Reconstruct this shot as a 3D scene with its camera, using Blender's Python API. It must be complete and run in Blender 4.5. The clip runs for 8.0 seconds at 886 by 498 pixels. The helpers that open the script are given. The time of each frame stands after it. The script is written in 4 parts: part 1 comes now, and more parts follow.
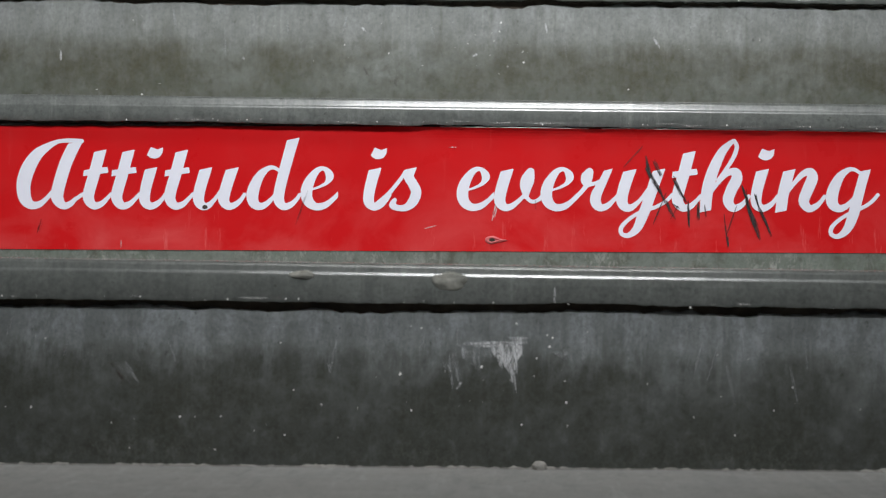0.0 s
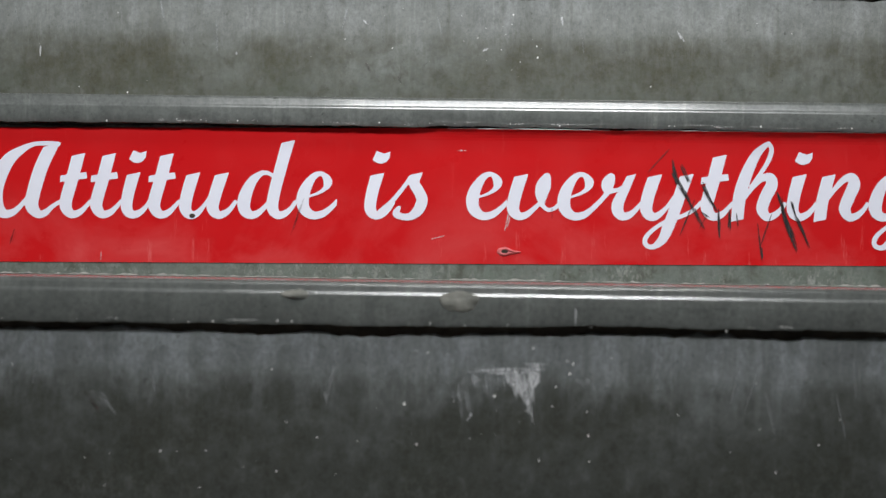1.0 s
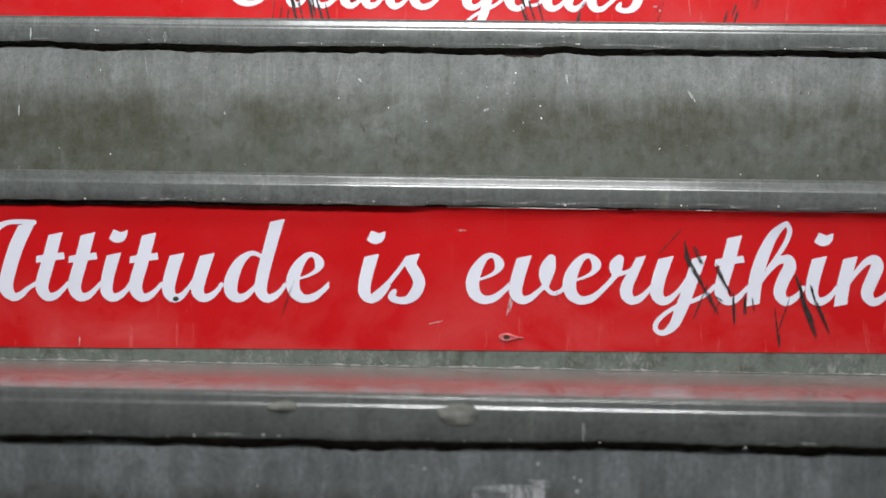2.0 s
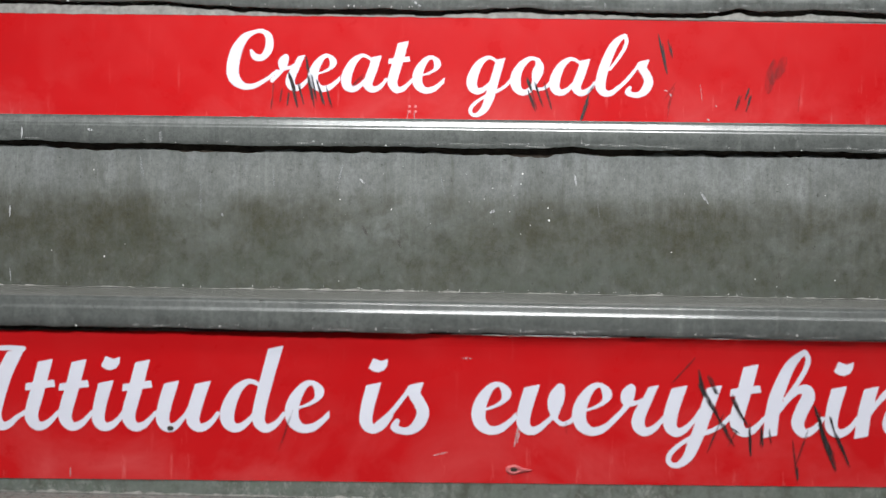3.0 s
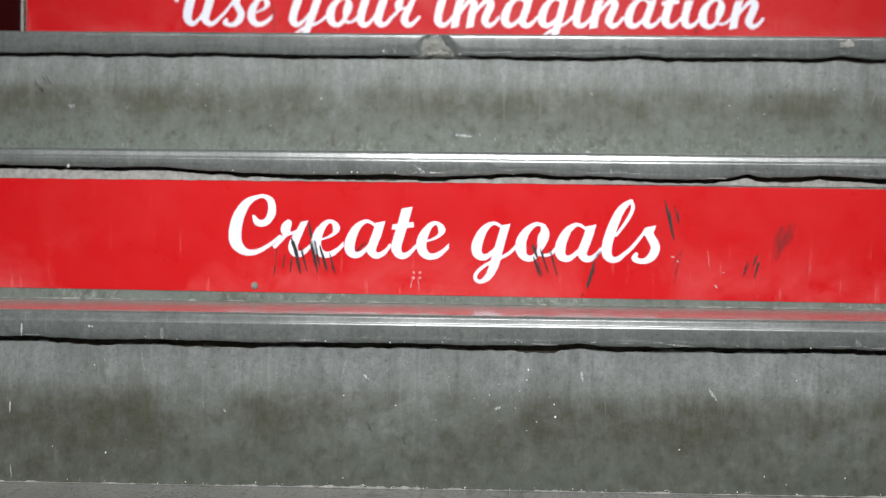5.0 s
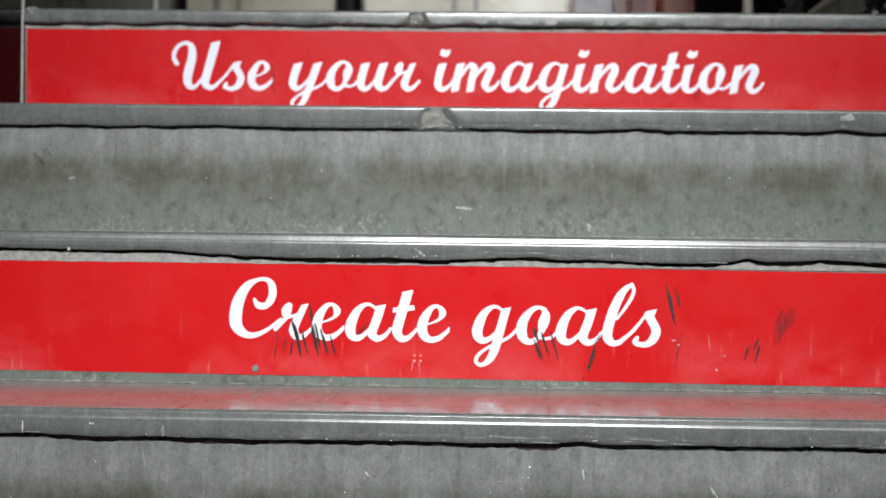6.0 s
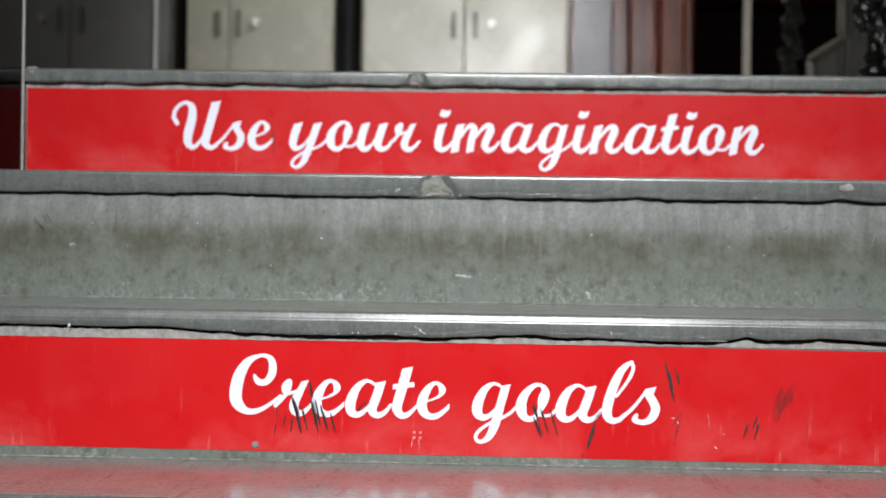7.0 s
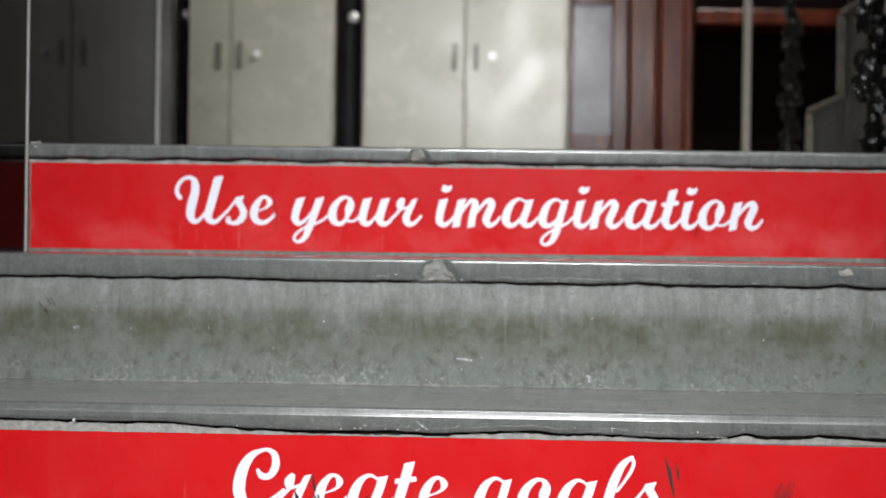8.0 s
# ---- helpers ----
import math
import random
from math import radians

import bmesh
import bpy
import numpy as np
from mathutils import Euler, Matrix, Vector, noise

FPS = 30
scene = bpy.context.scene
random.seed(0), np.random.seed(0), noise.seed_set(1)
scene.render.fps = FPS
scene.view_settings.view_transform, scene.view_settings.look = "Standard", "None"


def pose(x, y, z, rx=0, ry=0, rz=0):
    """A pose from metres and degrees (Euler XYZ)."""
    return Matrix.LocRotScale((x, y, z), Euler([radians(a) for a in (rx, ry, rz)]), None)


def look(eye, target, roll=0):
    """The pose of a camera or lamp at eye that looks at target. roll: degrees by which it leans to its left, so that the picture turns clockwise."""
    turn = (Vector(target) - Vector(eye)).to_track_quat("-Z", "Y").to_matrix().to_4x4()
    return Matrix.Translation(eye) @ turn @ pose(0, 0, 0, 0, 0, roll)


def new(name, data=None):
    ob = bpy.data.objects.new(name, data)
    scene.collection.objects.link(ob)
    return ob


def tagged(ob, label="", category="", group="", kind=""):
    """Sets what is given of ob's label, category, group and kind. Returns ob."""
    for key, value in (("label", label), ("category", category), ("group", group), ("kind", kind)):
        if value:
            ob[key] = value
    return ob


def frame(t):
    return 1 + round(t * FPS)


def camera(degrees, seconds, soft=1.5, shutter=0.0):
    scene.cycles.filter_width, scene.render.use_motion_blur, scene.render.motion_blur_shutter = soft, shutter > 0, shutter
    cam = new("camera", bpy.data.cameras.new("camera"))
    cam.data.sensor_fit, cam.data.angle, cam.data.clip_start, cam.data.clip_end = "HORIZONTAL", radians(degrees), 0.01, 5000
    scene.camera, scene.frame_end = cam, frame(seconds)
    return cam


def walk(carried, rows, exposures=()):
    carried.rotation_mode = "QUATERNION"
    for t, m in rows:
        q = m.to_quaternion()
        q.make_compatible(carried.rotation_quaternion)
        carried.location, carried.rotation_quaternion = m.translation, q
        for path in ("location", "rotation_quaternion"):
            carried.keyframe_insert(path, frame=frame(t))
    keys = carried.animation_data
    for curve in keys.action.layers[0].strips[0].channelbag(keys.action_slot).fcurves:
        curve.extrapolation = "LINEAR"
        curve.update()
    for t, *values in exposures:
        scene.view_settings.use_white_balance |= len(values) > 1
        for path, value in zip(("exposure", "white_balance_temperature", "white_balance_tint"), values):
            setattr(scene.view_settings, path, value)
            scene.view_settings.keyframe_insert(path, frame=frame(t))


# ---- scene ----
cam = camera(28.56, 8.0, soft=1.2)
PATH = [
    (0, (0.228, -1.731, 0.156), (0.159, 0.267, 0.19), 0.9),
    (0.5, (0.222, -1.653, 0.157), (0.149, 0.345, 0.19), 0.9),
    (1, (0.221, -1.59, 0.176), (0.145, 0.408, 0.202), 0.9),
    (2.5, (0.215, -1.471, 0.318), (0.139, 0.528, 0.324), 0.9),
    (3, (0.213, -1.446, 0.375), (0.133, 0.552, 0.378), 0.9),
    (3.5, (0.216, -1.43, 0.426), (0.132, 0.568, 0.427), 0.8),
    (4, (0.216, -1.425, 0.478), (0.129, 0.573, 0.478), 0.7),
    (4.5, (0.213, -1.425, 0.527), (0.127, 0.573, 0.523), 0.7),
    (6, (0.205, -1.424, 0.675), (0.122, 0.574, 0.664), 0.7),
    (6.5, (0.204, -1.421, 0.718), (0.124, 0.577, 0.708), 0.7),
    (7, (0.202, -1.427, 0.762), (0.121, 0.571, 0.752), 0.8),
    (7.5, (0.197, -1.437, 0.82), (0.117, 0.562, 0.805), 0.7),
    (8, (0.199, -1.441, 0.874), (0.118, 0.557, 0.862), 0.8),
]
walk(cam, [(t, look(eye, target, roll)) for t, eye, target, roll in PATH])
# a long lens, nearly open: the steps in mid distance are sharp, the hall behind is soft
cam.data.dof.use_dof = True
cam.data.dof.focus_distance = 1.72
cam.data.dof.aperture_fstop = 7.4

# ---- light ----
world = bpy.data.worlds.new("world")
scene.world = world
world.use_nodes = True
world.node_tree.nodes["Background"].inputs[0].default_value = (0.8, 0.9, 1.0, 1)
world.node_tree.nodes["Background"].inputs[1].default_value = 0.05


def area_lamp(name, eye, target, sx, sy, watts, colour, spread=180):
    data = bpy.data.lights.new(name, "AREA")
    data.spread = radians(spread)
    data.shape, data.size, data.size_y, data.energy, data.color = "RECTANGLE", sx, sy, watts, colour
    ob = new(name, data)
    ob.matrix_world = look(eye, target)
    return ob


area_lamp("stairwell_ceiling_light", (0.16, -1.0, 2.60), (0.13, 0.12, 0.22), 1.1, 0.9, 4.9, (1.0, 0.98, 0.95), 62)
area_lamp("stairwell_window_light", (0.24, -3.18, 2.25), (0.12, 1.0, 0.76), 0.96, 0.46, 15.5, (0.97, 0.99, 1.0), 46)
area_lamp("hall_ceiling_light", (0.85, 3.0, 3.2), (0.3, 4.3, 1.6), 0.8, 0.3, 38, (1.0, 0.97, 0.92))

# ---- sizes of the stair ----
GO, OVER = 0.28, 0.014
LEFT, RIGHT = -0.523, 0.742
TOPS = (0.0, 0.168, 0.334, 0.506, 0.680, 0.847, 1.007)
LANDING = TOPS[6]


def riser_y(k):
    return (k - 1) * GO


def tread_z(k):
    return TOPS[k + 1]


# ---- materials ----
def material(name, rough=0.5, metal=0.0, spec=0.5):
    m = bpy.data.materials.new(name)
    m.use_nodes = True
    b = m.node_tree.nodes["Principled BSDF"]
    b.inputs["Roughness"].default_value = rough
    b.inputs["Metallic"].default_value = metal
    b.inputs["Specular IOR Level"].default_value = spec
    return m


def node(m, kind, **values):
    n = m.node_tree.nodes.new(kind)
    for key, value in values.items():
        n.inputs[key].default_value = value
    return n


def link(m, a, b):
    m.node_tree.links.new(a, b)


def place(m, stretch=(1, 1, 1), shuffle=True):
    """Coordinates on the object, stretched, and shifted from piece to piece."""
    co = node(m, "ShaderNodeTexCoord")
    mp = node(m, "ShaderNodeMapping", Scale=stretch)
    link(m, co.outputs["Object"], mp.inputs["Vector"])
    if shuffle:
        info = node(m, "ShaderNodeObjectInfo")
        mul = node(m, "ShaderNodeMath")
        mul.operation = "MULTIPLY"
        mul.inputs[1].default_value = 37.0
        link(m, info.outputs["Random"], mul.inputs[0])
        link(m, mul.outputs[0], mp.inputs["Location"])
    return mp.outputs[0]


def grain(m, where, scale, detail=5.0, rough=0.6, distort=0.0):
    n = node(m, "ShaderNodeTexNoise", Scale=scale, Detail=detail, Roughness=rough, Distortion=distort)
    link(m, where, n.inputs["Vector"])
    return n.outputs["Fac"]


def span(m, value, a, b, low=0.0, high=1.0):
    n = node(m, "ShaderNodeMapRange")
    n.inputs["From Min"].default_value, n.inputs["From Max"].default_value = a, b
    n.inputs["To Min"].default_value, n.inputs["To Max"].default_value = low, high
    link(m, value, n.inputs["Value"])
    return n.outputs["Result"]


def times(m, a, b):
    n = node(m, "ShaderNodeMath")
    n.operation = "MULTIPLY"
    link(m, a, n.inputs[0])
    link(m, b, n.inputs[1])
    return n.outputs[0]


def blend(m, fac, a, b):
    n = node(m, "ShaderNodeMix")
    n.data_type = "RGBA"
    link(m, fac, n.inputs["Factor"])
    for value, slot in ((a, n.inputs["A"]), (b, n.inputs["B"])):
        if isinstance(value, tuple):
            slot.default_value = (*value, 1)
        else:
            link(m, value, slot)
    return n.outputs["Result"]


def paint(m, colour):
    b = m.node_tree.nodes["Principled BSDF"].inputs["Base Color"]
    if isinstance(colour, tuple):
        b.default_value = (*colour, 1)
    else:
        link(m, colour, b)


def rough_from(m, value):
    link(m, value, m.node_tree.nodes["Principled BSDF"].inputs["Roughness"])


def relief(m, height, strength, distance):
    n = node(m, "ShaderNodeBump", Strength=strength, Distance=distance)
    link(m, height, n.inputs["Height"])
    link(m, n.outputs["Normal"], m.node_tree.nodes["Principled BSDF"].inputs["Normal"])


def stone_material(name, a, b, stain, foot, gloss, bloom=0.5, rubbed=0.55, low=0.35, cool=(0.36, 0.375, 0.385)):
    """Grey-green polished limestone: cloudy and mottled, pitted; risers are streaked downwards and stained."""
    m = material(name, gloss, 0.0, 0.16 if stain else 0.5)
    here = place(m)
    colour = blend(m, span(m, grain(m, here, 5.0, 6, 0.6), 0.3, 0.7), a, b)
    mottle = grain(m, here, 42.0, 8, 0.72, 0.3)
    colour = blend(m, span(m, mottle, 0.36, 0.64, 0.0, 0.85), colour, tuple(0.58 * c for c in b))
    if stain:
        streak = grain(m, place(m, (13, 6, 1.6)), 2.6, 8, 0.72, 0.15)
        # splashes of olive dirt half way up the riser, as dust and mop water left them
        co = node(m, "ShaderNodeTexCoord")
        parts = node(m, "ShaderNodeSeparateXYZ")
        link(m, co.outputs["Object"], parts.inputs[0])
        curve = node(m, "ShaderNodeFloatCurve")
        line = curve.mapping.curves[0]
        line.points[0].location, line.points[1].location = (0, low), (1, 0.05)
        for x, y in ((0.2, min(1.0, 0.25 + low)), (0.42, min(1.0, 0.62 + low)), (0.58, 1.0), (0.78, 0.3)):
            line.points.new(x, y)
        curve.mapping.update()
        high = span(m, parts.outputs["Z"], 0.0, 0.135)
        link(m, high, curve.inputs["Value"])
        # foot colour, strongest at the bottom; on the lowest riser it carries shade
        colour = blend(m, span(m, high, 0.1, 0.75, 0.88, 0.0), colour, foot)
        patches = grain(m, place(m, (1, 1, 1.1)), 9.0, 9, 0.74, 0.15)
        dirt = times(m, curve.outputs[0], span(m, patches, 0.27, 0.56))
        colour = blend(m, times(m, dirt, span(m, streak, 0.25, 0.55, 0.6, 1.0)), colour, stain)
        runs = times(m, span(m, streak, 0.5, 0.8, 0.0, 0.55), times(m, span(m, high, 0.35, 0.95, 0.1, 1.0), span(m, grain(m, here, 6.0, 3), 0.35, 0.62, 0.15, 1.0)))
        colour = blend(m, runs, colour, tuple(1.6 * c for c in b))
        fine = grain(m, place(m, (15, 6, 3.4)), 4.2, 8, 0.78)
        colour = blend(m, span(m, fine, 0.5, 0.74, 0.0, 0.4), colour, tuple(0.8 * c for c in stain))
        # thin drips that ran down from the joint, pale and dark
        drips = grain(m, place(m, (34, 6, 1.1)), 3.0, 5, 0.6)
        colour = blend(m, times(m, span(m, drips, 0.58, 0.78, 0.0, 0.5), times(m, span(m, high, 0.3, 0.95, 0.1, 1.0), span(m, grain(m, here, 7.0, 2), 0.42, 0.62))), colour, tuple(1.45 * c for c in b))
        colour = blend(m, times(m, span(m, drips, 0.44, 0.24, 0.0, 0.45), span(m, high, 0.25, 0.8, 0.3, 0.8)), colour, tuple(1.2 * c for c in stain))
        # clotted dirt in the middle and below it, the size of a thumb and of a pea
        clots = grain(m, place(m, (1.2, 1, 1)), 52.0, 4, 0.65, 0.25)
        colour = blend(m, times(m, span(m, clots, 0.51, 0.66, 0.0, 0.6), span(m, high, 0.3, 0.85, 1.0, 0.1)), colour, tuple(0.75 * c for c in stain))
        colour = blend(m, times(m, span(m, clots, 0.46, 0.30, 0.0, 0.25), span(m, high, 0.2, 0.8, 1.0, 0.2)), colour, tuple(1.12 * c for c in a))
        # chalky scuffing under the joint
        rub = times(m, span(m, grain(m, place(m, (3.2, 3, 1.3)), 11.0, 9, 0.8, 0.2), 0.48, 0.72), span(m, high, 0.45, 0.85, 0.0, rubbed))
        colour = blend(m, rub, colour, cool)
        # a green tinge in small blots over the lower half
        moss = times(m, span(m, grain(m, here, 30.0, 8, 0.75, 0.1), 0.46, 0.64), span(m, high, 0.2, 0.75, 0.45, 0.0))
        colour = blend(m, moss, colour, tuple(0.9 * c for c in (foot[0], foot[1] * 1.08, foot[2])))
        # chalky bloom where water stood against the foot of the riser
        crust = times(m, span(m, grain(m, place(m, (1, 1, 0.7)), 190.0, 5, 0.75), 0.5, 0.62), span(m, grain(m, here, 9.0, 3), 0.40, 0.66))
        colour = blend(m, times(m, crust, span(m, high, 0.04, 0.36, bloom, 0.0)), colour, (0.42, 0.43, 0.40))
    else:
        # upward faces blended paler, in patches
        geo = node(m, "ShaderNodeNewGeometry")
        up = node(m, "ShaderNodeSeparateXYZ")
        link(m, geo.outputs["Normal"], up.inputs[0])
        pale_tops = times(m, span(m, up.outputs["Z"], 0.9, 0.99), span(m, grain(m, here, 11.0, 7, 0.7), 0.3, 0.65, 0.45, 0.78))
        colour = blend(m, pale_tops, colour, (0.43, 0.423, 0.405))
        # drips and hand-wide stains over the slab's edge
        runs = grain(m, place(m, (22, 2, 2.0)), 3.2, 7, 0.7)
        colour = blend(m, span(m, runs, 0.55, 0.75, 0.0, 0.5), colour, tuple(1.5 * c for c in b))
        colour = blend(m, span(m, runs, 0.45, 0.27, 0.0, 0.55), colour, tuple(0.5 * c for c in a))
    crumbs = grain(m, here, 230.0, 5, 0.8)
    colour = blend(m, span(m, crumbs, 0.42, 0.68, 0.0, 0.5), colour, tuple(0.45 * c for c in a))
    pits = grain(m, here, 130.0, 4, 0.75)
    colour = blend(m, span(m, pits, 0.62, 0.74, 0.0, 0.75), colour, (0.04, 0.042, 0.036))
    paint(m, colour)
    rough_from(m, span(m, grain(m, here, 14.0, 6, 0.7), 0.25, 0.8, gloss * 0.7, gloss * 1.55))
    relief(m, grain(m, here, 40.0, 6, 0.65), 0.06 if stain else 0.03, 0.004)
    return m


OLIVE = (0.068, 0.067, 0.038)
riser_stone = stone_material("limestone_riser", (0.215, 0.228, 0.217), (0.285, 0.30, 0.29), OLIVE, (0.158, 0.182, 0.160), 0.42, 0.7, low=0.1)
# the second bare riser is duller and dirtier
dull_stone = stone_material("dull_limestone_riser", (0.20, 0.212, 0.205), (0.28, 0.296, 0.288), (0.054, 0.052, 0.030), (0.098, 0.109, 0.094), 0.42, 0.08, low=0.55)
# lowest riser: shade at the stair's foot put into the colour, soiling besides
shaded_stone = stone_material("shaded_limestone_riser", (0.185, 0.20, 0.20), (0.28, 0.30, 0.305), (0.042, 0.044, 0.034), (0.046, 0.049, 0.044), 0.42, 0.12, 0.8, 0.75, (0.40, 0.43, 0.46))
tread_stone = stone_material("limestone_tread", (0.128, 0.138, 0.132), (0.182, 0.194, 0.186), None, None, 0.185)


def simple_material(name, a, b, scale, rough, metal=0.0, bump=0.0, stretch=(1, 1, 1), spec=0.5):
    m = material(name, rough, metal, spec)
    here = place(m, stretch)
    n = grain(m, here, scale, 6, 0.65)
    paint(m, blend(m, span(m, n, 0.3, 0.7), a, b))
    rough_from(m, span(m, grain(m, here, scale * 2.7, 4), 0.3, 0.7, rough * 0.8, min(1.0, rough * 1.25)))
    if bump:
        relief(m, n, bump, 0.004)
    return m


mortar = simple_material("pale_cement", (0.22, 0.216, 0.20), (0.43, 0.42, 0.395), 130, 0.9, bump=0.7)
worn_stone = simple_material("worn_limestone", (0.15, 0.154, 0.137), (0.29, 0.288, 0.258), 90, 0.7, bump=0.4)
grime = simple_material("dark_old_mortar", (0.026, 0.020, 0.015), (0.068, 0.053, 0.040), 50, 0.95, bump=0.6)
granite = simple_material("black_polished_granite", (0.004, 0.004, 0.004), (0.009, 0.008, 0.008), 240, 0.02, spec=0.006)
grout = simple_material("pale_grout", (0.38, 0.37, 0.35), (0.55, 0.54, 0.52), 90, 0.8, bump=0.4)
plaster = simple_material("white_plaster", (0.62, 0.61, 0.59), (0.72, 0.71, 0.70), 6, 0.8, bump=0.1)
dim_plaster = simple_material("old_grey_plaster", (0.30, 0.295, 0.285), (0.40, 0.395, 0.38), 4, 0.85, bump=0.1)
steel_paint = simple_material("grey_beige_enamel", (0.42, 0.405, 0.335), (0.52, 0.505, 0.43), 3, 0.25, bump=0.05)
dark_slot = simple_material("dark_metal", (0.17, 0.163, 0.14), (0.25, 0.24, 0.21), 40, 0.4, 0.2)
chrome = simple_material("chrome", (0.78, 0.78, 0.77), (0.86, 0.86, 0.85), 20, 0.4, 0.6)
black_gloss = simple_material("black_enamel", (0.008, 0.008, 0.009), (0.016, 0.016, 0.018), 12, 0.42, spec=0.15)
mahogany = simple_material("mahogany", (0.034, 0.0055, 0.003), (0.125, 0.026, 0.010), 5, 0.2, bump=0.08, stretch=(7, 7, 0.8), spec=0.32)
# holds the shade inside the cupboard as a black colour
shade_black = simple_material("shade_black_wood", (0.006, 0.004, 0.004), (0.009, 0.006, 0.005), 8, 0.9, spec=0.0)
iron = simple_material("black_cast_iron", (0.005, 0.005, 0.005), (0.014, 0.013, 0.012), 60, 0.28, 0.3, bump=0.3)
cheek = simple_material("dark_grey_paint", (0.05, 0.053, 0.053), (0.08, 0.083, 0.083), 8, 0.6, bump=0.15)
beige_stone = simple_material("pale_stone_edge", (0.16, 0.14, 0.11), (0.30, 0.27, 0.22), 40, 0.6, bump=0.3)
pole_paint = simple_material("cream_paint", (0.38, 0.335, 0.29), (0.50, 0.45, 0.39), 25, 0.4)
floor_stone = stone_material("limestone_floor", (0.40, 0.42, 0.42), (0.49, 0.51, 0.51), None, None, 0.5)


def vinyl_material():
    """Red vinyl, rubbed pale in clouds towards its foot by shoes, with fine scratches."""
    m = material("red_vinyl", 0.33, 0.0, 0.085)
    here = place(m)
    colour = blend(m, span(m, grain(m, here, 3.0, 4), 0.3, 0.7), (0.515, 0.0075, 0.0100), (0.565, 0.0118, 0.0138))
    rubbed = grain(m, place(m, (1, 1, 1.2)), 11.0, 6, 0.6, 0.4)
    co = node(m, "ShaderNodeTexCoord")
    parts = node(m, "ShaderNodeSeparateXYZ")
    link(m, co.outputs["Object"], parts.inputs[0])
    foot = span(m, parts.outputs["Z"], 0.0, 0.075, 1.0, 0.12)
    colour = blend(m, times(m, foot, span(m, rubbed, 0.43, 0.70, 0.0, 0.44)), colour, (0.68, 0.14, 0.14))
    lines = grain(m, place(m, (9, 1, 1.1)), 14.0, 4, 0.7)
    colour = blend(m, times(m, foot, span(m, lines, 0.62, 0.72, 0.0, 0.3)), colour, (0.75, 0.25, 0.24))
    paint(m, colour)
    rough_from(m, span(m, grain(m, here, 25.0, 5), 0.3, 0.7, 0.24, 0.42))
    relief(m, grain(m, here, 9.0, 3), 0.015, 0.004)
    return m


red_vinyl = vinyl_material()
white_vinyl = simple_material("white_vinyl", (0.70, 0.71, 0.805), (0.77, 0.78, 0.87), 14, 0.38)
paper = simple_material("white_backing", (0.68, 0.67, 0.66), (0.8, 0.79, 0.78), 30, 0.6)
pink_vinyl = simple_material("stretched_vinyl", (0.62, 0.13, 0.14), (0.70, 0.22, 0.22), 120, 0.4)


def scuff_material(name, colour, density, broken=0.36):
    """A rubbed-on film, broken by the grain of what it lies on."""
    m = material(name, 0.6)
    paint(m, colour)
    here = place(m, (5, 1, 1))
    a = times(m, span(m, grain(m, here, 70.0, 6, 0.75), broken, broken + 0.24), span(m, grain(m, here, 16.0, 2), 0.25, 0.6, 0.35, 1.0))
    link(m, span(m, a, 0, 1, 0.0, density), m.node_tree.nodes["Principled BSDF"].inputs["Alpha"])
    return m


black_rub = scuff_material("shoe_rubber_scuff", (0.014, 0.008, 0.008), 1.0, 0.27)
faint_rub = scuff_material("faint_rubber_scuff", (0.05, 0.012, 0.012), 0.5)
edge_chip = scuff_material("pale_chip", (0.52, 0.52, 0.51), 0.55)
chalk = scuff_material("chalky_scuff", (0.50, 0.52, 0.54), 0.28)
white_smear = scuff_material("dried_white_smear", (0.72, 0.73, 0.75), 0.8)


# ---- building helpers ----
def mesh_of(name, bm, mat):
    bmesh.ops.recalc_face_normals(bm, faces=bm.faces)
    me = bpy.data.meshes.new(name)
    bm.to_mesh(me)
    bm.free()
    me.materials.append(mat)
    return me


def thing(name, at, label, category, group="", kind="", ry=0.0, rz=0.0):
    ob = new(name)
    ob.empty_display_size = 0.05
    ob.matrix_world = pose(*at, 0, ry, rz)
    return tagged(ob, label, category, group, kind)


def part(name, bm, mat, parent, label="", at=(0, 0, 0)):
    me = bm if isinstance(bm, bpy.types.Mesh) else mesh_of(name, bm, mat)
    ob = new(name, me)
    ob.parent = parent
    ob.location = at
    return tagged(ob, label)


def single(name, bm, mat, label, category, kind="", at=(0, 0, 0), group=""):
    ob = new(name, mesh_of(name, bm, mat))
    ob.location = at
    return tagged(ob, label, category, group, kind)


def box(x0, y0, z0, x1, y1, z1, bevel=0.0, bm=None):
    bm = bm or bmesh.new()
    made = bmesh.ops.create_cube(bm, size=1.0)["verts"]
    for v in made:
        v.co = Vector((x0 + (v.co.x + 0.5) * (x1 - x0), y0 + (v.co.y + 0.5) * (y1 - y0), z0 + (v.co.z + 0.5) * (z1 - z0)))
    if bevel:
        edges = list({e for v in made for e in v.link_edges})
        bmesh.ops.bevel(bm, geom=edges, offset=bevel, segments=2, profile=0.5, affect="EDGES")
    return bm


